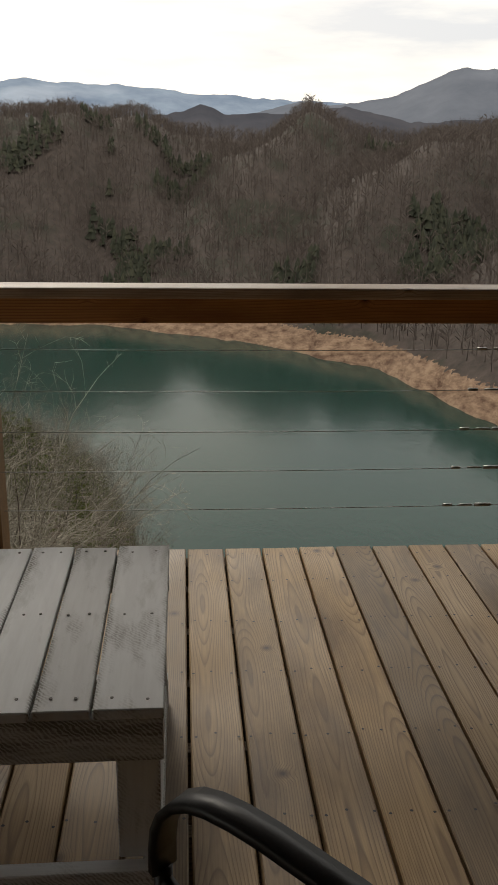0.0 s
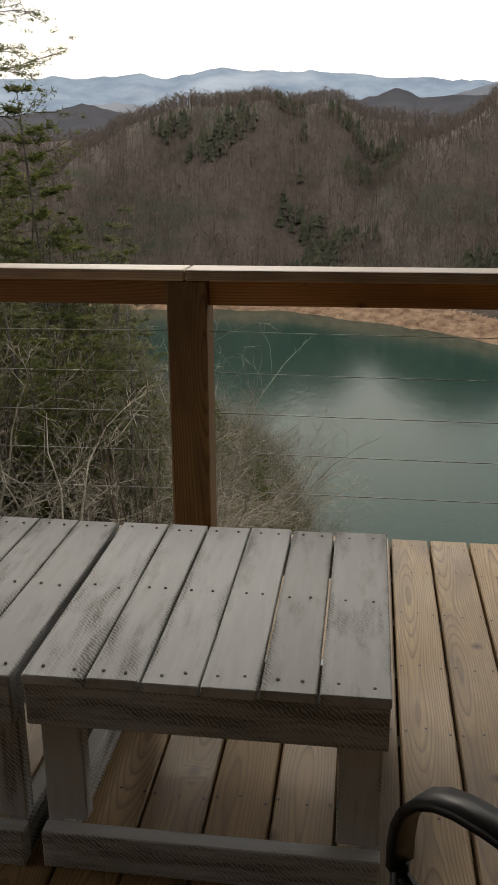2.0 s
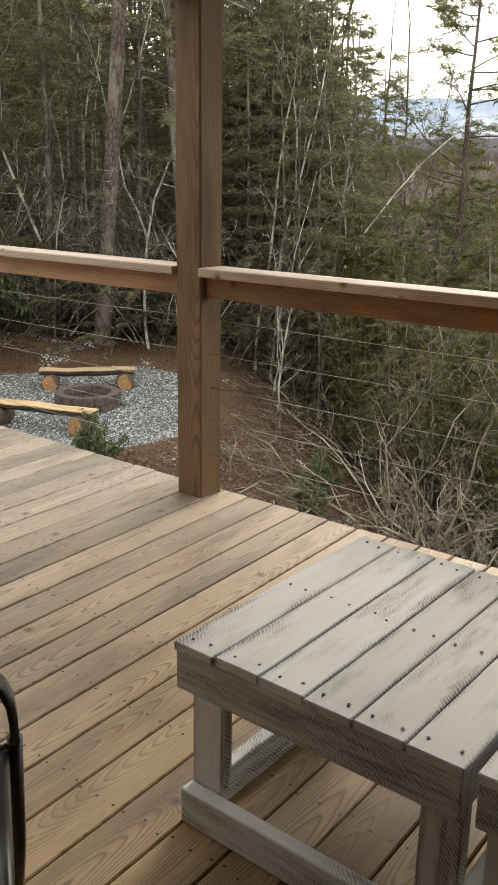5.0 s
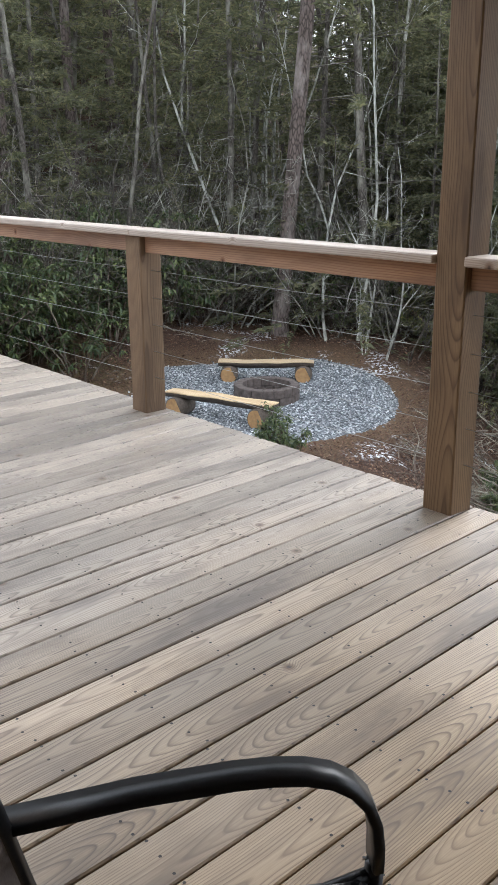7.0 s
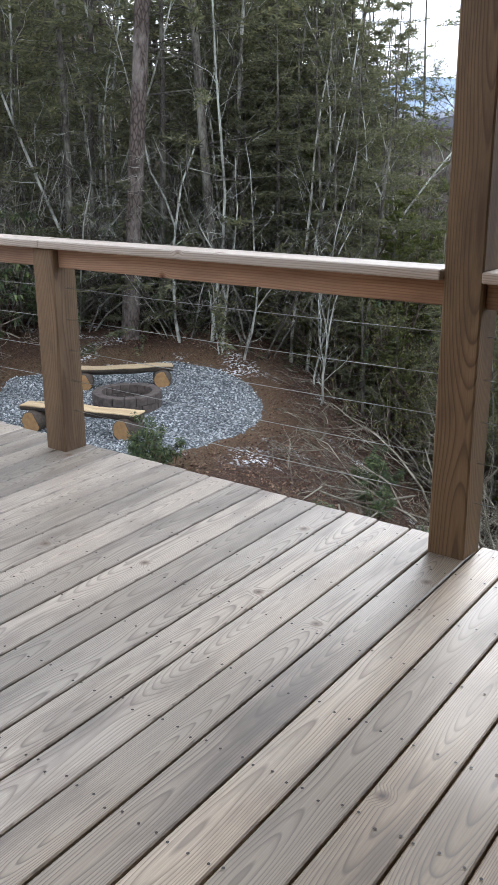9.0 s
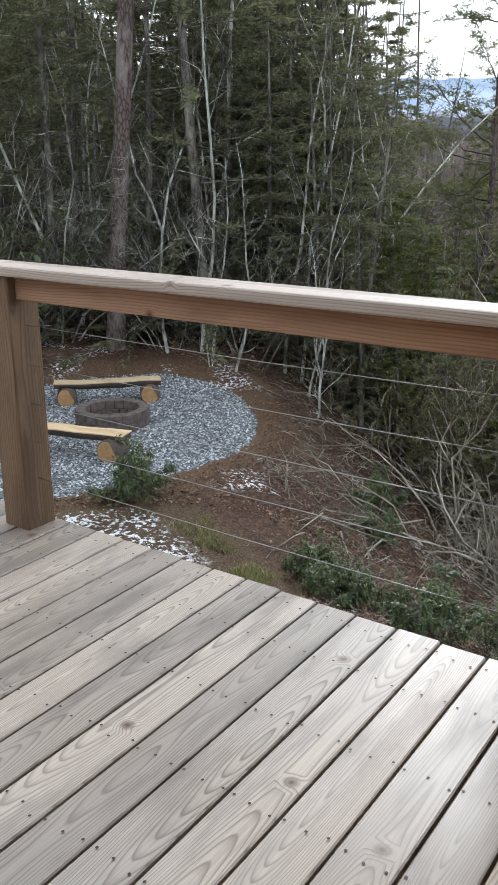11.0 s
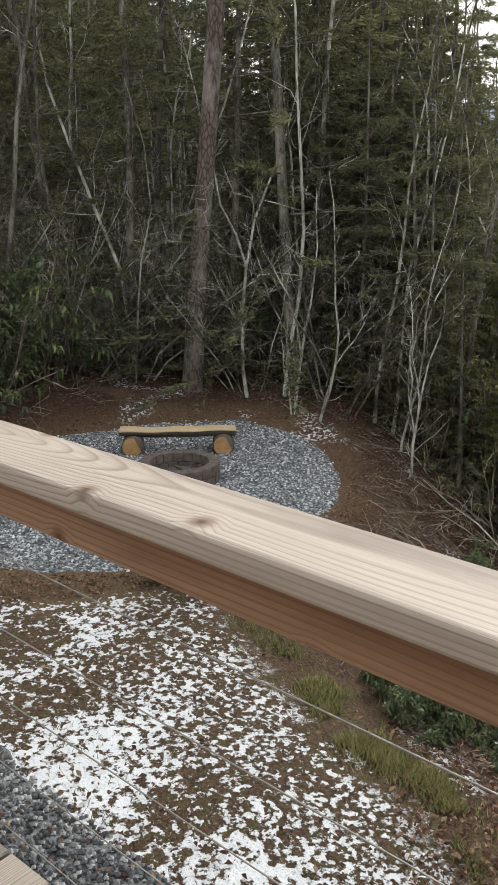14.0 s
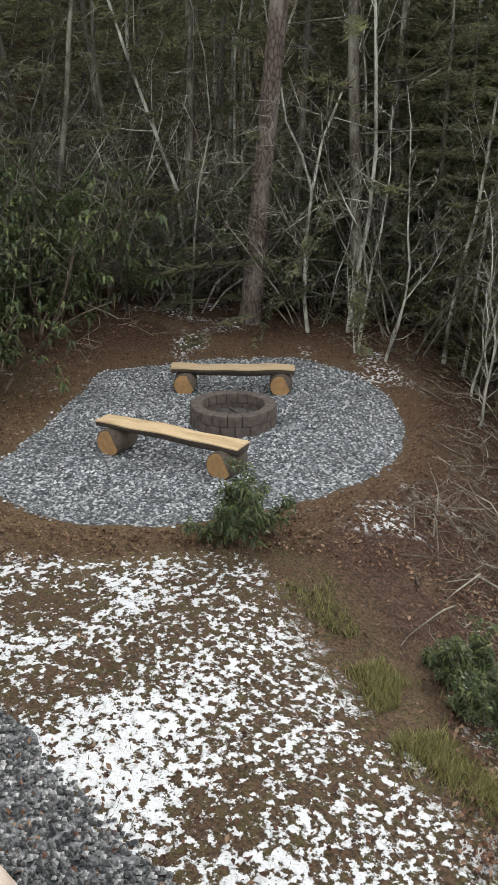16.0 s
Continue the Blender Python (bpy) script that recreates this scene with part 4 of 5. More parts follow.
spots = [[] for _ in range(7)]
tries = 0
while sum(map(len, spots[:6])) < 128 and tries < 5000:
    tries += 1
    az, r = vr.uniform(26, 86), 15.5 + 34 * vr.random() ** 1.5
    x, y = polar(az, r)
    s = (x + 1.8) * 0.797 + (y - 1.0) * 0.604
    if math.degrees(math.atan2(2.4 - x, y + 3.1)) < 33.5 or not clear_of_pad(x, y, 5.3) or s > 7 or r < 16.5 or (az < 40 and r < 19) or (az > 60 and r < 14):
        continue
    if any(math.hypot(x - q[0], y - q[1]) < 1.15 for grp in spots for q in grp):
        continue
    kind = vr.choice((1, 2, 3, 4, 5, 3, 4, 5, 3, 4, 0))
    if az < 40 and kind >= 3 and vr.random() < 0.75:
        kind = vr.choice((0, 1, 2))
    if kind >= 3 and (not wooded(x, y) or (az > 64 and vr.random() < 0.45)):
        continue
    spots[kind].append((x, y))
for ob, sp in zip(bares + hems, spots):
    place(ob, sp, vr, 0.75, 1.2)
back = []
while len(back) < 34:
    x, y = polar(vr.uniform(30, 88), vr.uniform(24, 50))
    if wooded(x, y) and (y < 0.75 * -x or vr.random() < 0.5) and all(math.hypot(x - q[0], y - q[1]) > 1.8 for q in back):
        back.append((x, y))
place(back_hem, back, vr, 0.8, 1.2, 0.03)
place(dark_trunks, [polar(69.5, 15.5), polar(66, 19), polar(72, 17.5), polar(61, 23), polar(58, 26), polar(77, 18)], vr, 0.9, 1.1, 0.03)

# pines against the sky on the spur above the lake
def from_porch(az, r):
    return (2.4 - math.sin(radians(az)) * r, math.cos(radians(az)) * r - 3.1)


op = [open_pine(110 + i, 13.5 + 2 * i, 0.15) for i in range(2)]
place(op[0], [from_porch(25.6, 25.5)], vr, 1.0, 1.02, 0.01)
place(op[1], [from_porch(29.8, 40)], vr, 0.8, 0.95, 0.02)
low_pine = conifer(120, 13.0, 0.13, M_PINELEAF, M_GREYBARK, 26, 0.25, 0.08, 0.24, 40, "pine_tree", "young yellow-green pine on the slope", 0.7, 0.05)
place(low_pine, [from_porch(16.4, 27), from_porch(19.6, 25), from_porch(22.4, 27), from_porch(18.0, 33), from_porch(24.5, 31)], vr, 0.66, 0.86)
# tall bare trees that reach into the sky
sky_tree = bare_tree(130, 15, 0.095, M_GREYBARK, 26, (0.04, 0), 0.07, 2, 0.4, "tall leafless tree branching against the sky")
place(sky_tree, [from_porch(31.2, 27), from_porch(33.0, 31), from_porch(29.4, 32), from_porch(35.5, 26)], vr, 0.85, 1.05)

# the spur between clearing and lake: mixed trees, tall towards the wood and lower towards the water
TOP_LINE = [(13.5, -9), (15, -2.5), (18.6, 0.2), (23, 1.6), (27, 2.4), (30, 5), (32, 8), (34, 11), (36, 13), (40, 16)]
stand = [(low_pine, 13.0), (hems[0], 13.0), (bares[1], 15.0), (sky_tree, 15.0)]
for k in range(210):
    az, r = vr.uniform(14.5, 41), vr.uniform(15, 34)
    x, y = from_porch(az, r)
    ob, tall = stand[vr.choice((0, 0, 0, 1, 0, 3) if az < 29 else (0, 1, 1, 1, 0, 2))]
    top = 1.4 + r * math.tan(radians(interp(az, TOP_LINE))) - vr.random() ** 1.5 * 3.5 + (1.0 if ob in (bares[1], sky_tree) else 0.0)
    size = (top - ground_z(x, y)) / tall
    if 0.25 < size < 1.45 and clear_of_pad(x, y, 5.6):
        copy_thing(ob, on_ground(x, y, vr.uniform(0, 6.283), size, vr.uniform(-0.04, 0.04)))

for k in range(60):
    az, r = vr.uniform(32.5, 43), vr.uniform(17, 30)
    x, y = from_porch(az, r)
    size = (1.4 + r * math.tan(radians(interp(az, TOP_LINE) + 3.0)) - vr.random() * 3.0 - ground_z(x, y)) / 15.5
    if 0.3 < size < 1.4 and clear_of_pad(x, y, 6.0):
        copy_thing(hems[1], on_ground(x, y, vr.uniform(0, 6.283), size, vr.uniform(-0.04, 0.04)))
for k in range(60):
    az, r = vr.uniform(15, 33), vr.uniform(19, 30)
    x, y = from_porch(az, r)
    size = (1.4 + r * math.tan(radians(interp(az, TOP_LINE))) - vr.random() * 2.5 - ground_z(x, y)) / 13.0
    copy_thing(low_pine, on_ground(x, y, vr.uniform(0, 6.283), min(size, 1.4), vr.uniform(-0.04, 0.04)))

# grey twiggy understorey inside the wood
under = [brush(165 + i, 5.0, (M_GREYBARK, M_PALEBARK)[i], 6, 11, "tall grey leafless undergrowth at the wood's edge", "understorey_shrub", 0.16, 0.03, "undergrowth of the wood") for i in range(2)]
sp = [[], []]
for k in range(150):
    x, y = polar(vr.uniform(36, 88), vr.uniform(14.5, 25))
    if clear_of_pad(x, y, 5.0) and (x + 1.8) * 0.797 + (y - 1.0) * 0.604 < 6:
        sp[k % 2].append((x, y))
for ob, q in zip(under, sp):
    place(ob, q, vr, 0.6, 1.25, 0.12)
for k in range(80):
    az, r = vr.uniform(20, 40), vr.uniform(14, 27)
    x, y = from_porch(az, r)
    size = (1.4 + r * math.tan(radians(interp(az, TOP_LINE) * 0.7)) - vr.uniform(0.5, 5.0) - ground_z(x, y)) / 5.0
    if 0.5 < size < 2.2 and clear_of_pad(x, y, 7.5):
        copy_thing(under[0], on_ground(x, y, vr.uniform(0, 6.283), size, 0.08))

# evergreen shrubs round the clearing and along the slope
rh = [leafy_shrub(140 + i, 2.4 + 0.5 * i, 1.5, 8, 8, 0.16, M_RHODO, "rhododendron", "rhododendron thicket with long drooping glossy leaves") for i in range(2)]
sp = [[], []]
for k in range(58):
    az, r = vr.uniform(38, 88), vr.uniform(13.0, 21)
    x, y = polar(az, r)
    s = (x + 1.8) * 0.797 + (y - 1.0) * 0.604
    if clear_of_pad(x, y, 4.9) and s < 4 and (az < 50 or r > 13.8 or az > 62):
        sp[k % 2].append((x, y))
sp[0] += [(-12.5, 5.5), (-13.6, 5.0), (-13.2, 6.6), (-14.4, 8.6), (-13.0, 3.2), (-13.9, 1.0), (-12.7, -0.6)]
sp[1] += [(-14.6, 6.2), (-14.2, 2.6), (-8.0, 13.4), (-15.2, 4.4), (-14.6, -0.8)]
for ob, q in zip(rh, sp):
    place(ob, q, vr, 0.75, 1.15)
lau = leafy_shrub(150, 2.2, 1.4, 8, 9, 0.075, M_LAUREL, "laurel_shrub", "yellow-green laurel shrub among bare stems", 4)
sp = []
for k in range(240):
    az, r = vr.uniform(10, 43), vr.uniform(12.5, 28)
    x, y = polar(az, r)
    s = (x + 1.8) * 0.797 + (y - 1.0) * 0.604
    if s > 4.6 and clear_of_pad(x, y, 4.0):
        sp.append((x, y))
sp = sp[:36] + [(vr.uniform(-9.5, -4.2), vr.uniform(11.6, 18.5)) for q in range(22)]
place(lau, sp, vr, 0.8, 1.3)
tall_lau = leafy_shrub(151, 4.4, 2.3, 8, 13, 0.085, M_LAUREL, "laurel_shrub", "tall yellow-green laurel thicket on the spur", 5)
tall_lau.matrix_basis = on_ground(*from_porch(30.5, 19), 1.0, 0.9)
for k in range(60):
    x, y = from_porch(vr.uniform(20, 35), vr.uniform(16, 30))
    if clear_of_pad(x, y, 7.0):
        copy_thing(tall_lau, on_ground(x, y, vr.uniform(0, 6.283), vr.uniform(0.65, 1.15)))
small = leafy_shrub(155, 0.85, 0.5, 9, 8, 0.10, M_RHODO, "rhododendron", "small rhododendron bush in leaf litter", 7)
place(small, [(-6.75, 5.4), (-4.9, 7.9), (-5.6, 9.2), (-2.9, 5.4), (-3.4, 6.8), (-2.3, 5.9)], vr, 0.6, 0.95)
for x, y, size in ((-4.1, 5.1, 0.95), (-3.75, 4.9, 0.85), (-4.4, 5.5, 0.9), (-3.6, 5.5, 0.85)):
    copy_thing(small, on_ground(x, y, vr.uniform(0, 6.283), size, 0.1, 0.05))
small.matrix_basis = on_ground(-6.85, 5.25, 0.4, 0.9)

# bare brush on the slope
br = [brush(160 + i, h, M_TWIG, 8, 9, wander=0.3, lift=-0.09) for i, h in enumerate((2.9, 3.5, 2.7))]
sp = [[], [], []]
n = 0
while n < 260:
    az, r = vr.uniform(3, 44), 7.5 + 30 * vr.random() ** 1.5
    x, y = polar(az, r)
    s = (x + 1.8) * 0.797 + (y - 1.0) * 0.604
    n += 1
    if s < 4.4 or (r < 11 and az < 14) or not clear_of_pad(x, y, 4.2):
        continue
    sp[n % 3].append((x, y))
for k in range(10):
    x, y = polar(vr.uniform(44, 80), vr.uniform(16, 20))
    if clear_of_pad(x, y, 5.0):
        sp[k % 3].append((x, y))
sp[0] += [(-1.5, 6.9), (-0.6, 7.0)]
sp[2] += [(-2.4, 7.8), (0.1, 7.2), (-1.2, 7.8)]
for k in range(28):
    x, y = from_porch(vr.uniform(18, 29.5), vr.uniform(13, 19))
    if clear_of_pad(x, y, 6.5):
        sp[k % 3].append((x, y))
for ob, q in zip(br, sp):
    place(ob, q, vr, 0.75, 1.35, 0.2)
# saplings below the rail, in front of the water
sap = bare_tree(170, 5.5, 0.03, M_BROWNTWIG, 6, (0.06, 0), 0.06, 1, 0.5, "thin leafless sapling below the deck", 1)
place(sap, [polar(4.2, 9.5), polar(2.6, 9.0), polar(0.6, 8.6), polar(5.4, 11), polar(-0.2, 9.6)], vr, 0.85, 1.05, 0.1)
# woods running down to the near shore
shore_tree = brush(175, 5.0, M_SHORE, 5, 12, "leafless spreading tree on the lake slope", "shore_tree", 0.16, 0.05, "trees down to the shore")
sp = []
for k in range(330):
    az, r = vr.uniform(2, 22), vr.uniform(16, 150)
    if az > 2.5 + (r < 30) * 1.5 and ground_z(*polar(az, r)) > -43:
        sp.append(polar(az, r))
sp = sp[:150]
for k in range(110):
    q = polar(vr.uniform(0.3, 8), vr.uniform(35, 120))
    if ground_z(*q) > -44.5:
        sp.append(q)
place(shore_tree, sp, vr, 0.8, 1.4, 0.08)
for k in range(120):
    q = polar(vr.uniform(1.5, 14), vr.uniform(26, 110))
    if ground_z(*q) > -43:
        copy_thing(low_pine, on_ground(*q, vr.uniform(0, 6.283), vr.uniform(0.32, 0.58)))


# ---- woods on the far hills: too many to count ----
def far_woods():
    rnd = random.Random(7)
    wv, wf, cv, cf = [], [], [], []
    while len(wf) < 190000:
        az, r = rnd.uniform(-26, 34), 165 + 400 * rnd.random() ** 0.75
        x, y = polar(az, r)
        z = ground_z(x, y)
        if z < -38.6:
            continue
        h = rnd.uniform(5, 9)
        up = (r - interp(az, SHORE)) / (520 - interp(az, SHORE))
        clump = 0.8 * noise.noise((x * 0.009, y * 0.009, 2)) + 0.5 * noise.noise((x * 0.04, y * 0.04, 7)) - 0.35 * far_fold(az, up)
        if clump > 0.2 and rnd.random() < 0.75 and up < 0.86:
            h *= 0.85
            for lv in range(3):
                o = len(cv)
                w, b, t = h * 0.33 * (1 - 0.25 * lv), z + h * (0.12 + 0.27 * lv), z + h * (0.55 + 0.24 * lv)
                cv.append((x + rnd.uniform(-0.2, 0.2), y, t))
                for q in range(6):
                    rr = w * rnd.uniform(0.6, 1.15)
                    cv.append((x + rr * math.cos(q * 1.047), y + rr * math.sin(q * 1.047), b + rnd.uniform(-0.6, 0.6)))
                cf.extend((o, o + 1 + q, o + 1 + (q + 1) % 6) for q in range(6))
            continue
        o = len(wv)
        wv.extend(((x - 0.14, y, z), (x + 0.14, y, z), (x + rnd.uniform(-0.6, 0.6), y, z + h)))
        wf.append((o, o + 1, o + 2))
        for q in range(11):
            o = len(wv)
            b = z + h * rnd.uniform(0.2, 0.7)
            a = rnd.uniform(0, 6.283)
            ln = h * rnd.uniform(0.18, 0.38)
            ex, ey, ez = x + math.cos(a) * ln * 0.8, y + math.sin(a) * ln * 0.8, b + ln * rnd.uniform(0.5, 1.1)
            wv.extend(((x, y, b), (x + math.cos(a + 0.09) * ln * 0.45, y + math.sin(a) * ln * 0.4, b + ln * 0.5), (ex, ey, ez)))
            wf.append((o, o + 1, o + 2))
    a = tagged(pydata_object("far_bare_woods", wv, wf, M_FARBARE), "brown leafless woods covering the far hillside", "woods", kind="stuff")
    b = tagged(pydata_object("far_evergreens", cv, cf, M_FAREVER), "dark evergreens scattered over the far hillside", "woods", kind="stuff")


M_FARBARE = leaf_material("far_bare_wood", (0.085, 0.067, 0.057), (0.14, 0.112, 0.095), (0.20, 0.165, 0.142), 0.95)
M_FAREVER = leaf_material("far_evergreen", (0.042, 0.046, 0.03), (0.06, 0.064, 0.04), (0.085, 0.085, 0.052), 0.9)
far_woods()


# ---- fire pit and log benches ----
PAD = (-9.52, 7.47)


def fire_pit(x, y, radius):
    z = ground_z(x, y)
    ob = empty("fire_pit", (x, y, z))
    n = 18
    for course in range(2):
        for i in range(n):
            a0 = 2 * math.pi * (i + 0.5 * course) / n + 0.005
            a1 = 2 * math.pi * (i + 1 + 0.5 * course) / n - 0.005
            bm = bmesh.new()
            z0, z1 = -0.02 + course * 0.15, 0.126 + course * 0.15
            r0, r1 = radius - 0.14, radius + 0.006 * ((i * 7 + course) % 3)
            ring = []
            for zz in (z0, z1):
                ring.append([bm.verts.new((rr * math.cos(a), rr * math.sin(a), zz)) for rr, a in ((r0, a0), (r1, a0), (r1 + 0.01, (a0 + a1) / 2), (r1, a1), (r0, a1))])
            bm.faces.new(ring[0][::-1])
            bm.faces.new(ring[1])
            for q in range(5):
                bm.faces.new((ring[0][q], ring[0][(q + 1) % 5], ring[1][(q + 1) % 5], ring[1][q]))
            bmesh.ops.bevel(bm, geom=list(bm.edges), offset=0.008, segments=1, affect="EDGES")
            part("block", bm, M_BLOCK, ob)
    bm = bmesh.new()
    bmesh.ops.create_circle(bm, cap_ends=True, segments=24, radius=radius - 0.13, matrix=Matrix.Translation((0, 0, 0.06)))
    part("ash_bed", bm, M_ASH, ob, "dark ash and charred sticks")
    r = random.Random(4)
    for i in range(9):
        a = r.uniform(0, 6.28)
        p = Vector((r.uniform(-0.2, 0.2), r.uniform(-0.2, 0.2), 0.085))
        d = Vector((math.cos(a), math.sin(a), r.uniform(-0.05, 0.1))) * r.uniform(0.1, 0.2)
        part("charred_stick", tube_bm([p - d, p, p + d], [0.016, 0.02, 0.014], 6), M_BARK, ob)
    return tagged(ob, "round stacked-block fire pit with ashes on gravel", "fire pit")


fire_pit(*PAD, 0.57)


def log_bench(x, y, turn, length, height, seed, label):
    z = ground_z(x, y)
    ob = empty("log_bench", (x, y, z))
    ob.rotation_euler.z = turn
    r = random.Random(seed)
    n, ns, rad = 16, 12, 0.125
    bm, top = bmesh.new(), bmesh.new()
    rings, trs = [], []
    for i in range(n + 1):
        t = i / n
        xx = (t - 0.5) * length
        sag = 0.018 * math.sin(t * 7 + seed) + 0.012 * math.sin(t * 17)
        ww = rad * (1 + 0.08 * math.sin(t * 9 + seed)) * 1.15
        ring = []
        for k in range(ns + 1):
            a = math.pi + math.pi * k / ns
            ring.append(bm.verts.new((xx, ww * math.cos(a), height + sag * 0.4 - 0.012 + math.sin(a) * (rad * 0.85 + 0.02 * math.sin(t * 5 + k)))))
        rings.append(ring)
        trs.append((top.verts.new((xx * 1.004, -ww - 0.004, height + sag * 0.4)), top.verts.new((xx * 1.004, ww + 0.004, height + sag * 0.4)),
                    top.verts.new((xx * 1.004, ww + 0.004, height + sag * 0.4 - 0.016)), top.verts.new((xx * 1.004, -ww - 0.004, height + sag * 0.4 - 0.016))))
    for i in range(n):
        for k in range(ns):
            bm.faces.new((rings[i][k], rings[i + 1][k], rings[i + 1][k + 1], rings[i][k + 1]))
        for k in range(4):
            top.faces.new((trs[i][k], trs[i + 1][k], trs[i + 1][(k + 1) % 4], trs[i][(k + 1) % 4]))
    for e in (0, n):
        bm.faces.new(rings[e])
        top.faces.new(trs[e])
    bmesh.ops.recalc_face_normals(bm, faces=bm.faces)
    bmesh.ops.recalc_face_normals(top, faces=top.faces)
    part("bark_underside", bm, M_BARK, ob, "dark bark on the log's round side", True)
    part("seat", top, M_LOGTOP, ob, "fresh yellow split face")
    for sx in (-1, 1):
        cx = sx * length * 0.39
        hr = (height - rad * 0.86) / 2 + 0.02
        pts = [(cx, -0.19, hr - 0.01), (cx + 0.01, 0, hr - 0.005), (cx, 0.2, hr - 0.01)]
        leg = part("support_log", tube_bm(pts, [hr, hr * 1.03, hr * 0.97], 16), M_BARK, ob, "short bark-covered round under the seat", True)
        for yy in (-0.1925, 0.2025):
            c = bmesh.new()
            bmesh.ops.create_cone(c, segments=16, radius1=hr * 0.93, radius2=hr * 0.9, depth=0.006, cap_ends=True, matrix=Matrix.Translation((cx, yy, hr - 0.01)) @ Matrix.Rotation(radians(90), 4, "X"))
            part("cut_end", c, M_LOGEND, leg, "sawn yellow end grain")
    return tagged(ob, label, "bench", "benches round the fire pit")


log_bench(-10.5, 8.36, math.atan2(0.72, 0.70), 1.82, 0.40, 2, "split-log bench on two log rounds behind the fire pit")
log_bench(-9.02, 5.98, math.atan2(0.327, 0.945), 2.0, 0.42, 5, "split-log bench on two log rounds at the gravel's edge")


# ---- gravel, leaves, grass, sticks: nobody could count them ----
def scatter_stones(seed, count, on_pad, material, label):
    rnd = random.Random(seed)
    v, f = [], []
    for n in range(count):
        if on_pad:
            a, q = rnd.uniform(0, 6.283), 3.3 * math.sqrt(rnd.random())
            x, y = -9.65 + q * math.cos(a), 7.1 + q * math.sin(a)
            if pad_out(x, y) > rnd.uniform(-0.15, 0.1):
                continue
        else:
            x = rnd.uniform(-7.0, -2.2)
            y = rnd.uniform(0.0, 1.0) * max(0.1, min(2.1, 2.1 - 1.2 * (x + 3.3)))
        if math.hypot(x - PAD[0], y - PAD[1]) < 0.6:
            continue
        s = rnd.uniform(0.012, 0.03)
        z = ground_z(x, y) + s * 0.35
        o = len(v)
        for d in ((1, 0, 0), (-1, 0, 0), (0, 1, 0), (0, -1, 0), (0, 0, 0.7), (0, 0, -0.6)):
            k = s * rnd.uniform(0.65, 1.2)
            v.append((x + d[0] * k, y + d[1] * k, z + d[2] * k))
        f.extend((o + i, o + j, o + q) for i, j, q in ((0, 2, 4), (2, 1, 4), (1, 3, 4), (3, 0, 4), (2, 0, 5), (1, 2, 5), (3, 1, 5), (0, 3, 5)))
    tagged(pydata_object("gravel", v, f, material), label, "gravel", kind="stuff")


def scatter_leaves():
    rnd = random.Random(10)
    v, f = [], []
    for n in range(60000):
        az, r = rnd.uniform(20, 78), 3.0 + 15 * rnd.random()
        x, y = polar(az, r)
        s = (x + 1.8) * 0.797 + (y - 1.0) * 0.604
        if pad_out(x, y) < 0.12 or (s < 0.4 and r < 9 and rnd.random() < 0.92):
            continue
        z = ground_z(x, y) + 0.015
        a, q = rnd.uniform(0, 6.283), rnd.uniform(0.010, 0.034)
        dx, dy = math.cos(a) * q, math.sin(a) * q
        o = len(v)
        v.extend(((x - dx, y - dy, z), (x + dy * 0.5, y - dx * 0.5, z + rnd.uniform(0, 0.03)), (x + dx, y + dy, z + rnd.uniform(0, 0.02)), (x - dy * 0.5, y + dx * 0.5, z + rnd.uniform(0, 0.03))))
        f.append((o, o + 1, o + 2, o + 3))
    tagged(pydata_object("leaf_litter", v, f, M_LITTER), "dry brown fallen leaves", "fallen leaves", kind="stuff")


def scatter_grass():
    rnd = random.Random(11)
    v, f = [], []
    for n in range(34000):
        x = rnd.uniform(-6.0, -0.8)
        y = 2.5 - 0.38 * x + 0.1 + 0.25 * noise.noise((x * 1.1, 3, 0)) + rnd.gauss(0, 0.08) + 0.5 * rnd.random() * (0.6 + 0.6 * noise.noise((x * 1.3, 0, 4)))
        if noise.noise((x * 2.3, y * 2.3, 8)) < -0.12 or x < -4.9 and rnd.random() < 0.75:
            continue
        if rnd.random() < 0.2:
            x, y = rnd.uniform(-8.5, -1.5), rnd.uniform(0.6, 6)
            if noise.noise((x * 0.9, y * 0.9, 12)) < 0.2:
                continue
        if y < 0.4 or pad_out(x, y) < 0.1:
            continue
        z = ground_z(x, y) - 0.01
        a, h = rnd.uniform(0, 6.283), rnd.uniform(0.03, 0.10)
        o = len(v)
        w = 0.005
        v.extend(((x - w * math.sin(a), y + w * math.cos(a), z), (x + w * math.sin(a), y - w * math.cos(a), z), (x + math.cos(a) * h * rnd.uniform(0.3, 1.0), y + math.sin(a) * h * 0.7, z + h)))
        f.append((o, o + 1, o + 2))
    tagged(pydata_object("grass", v, f, M_GRASS), "flattened winter grass, green and straw-coloured", "grass", kind="stuff")


M_DARKSTONE = leaf_material("dark_strip_gravel", (0.035, 0.037, 0.04), (0.11, 0.115, 0.12), (0.5, 0.5, 0.5), 0.6)
scatter_stones(9, 16000, True, M_STONE, "loose blue-grey crushed gravel round the fire pit")
scatter_stones(19, 9000, False, M_DARKSTONE, "dark crushed gravel beside the deck")
scatter_leaves()
scatter_grass()


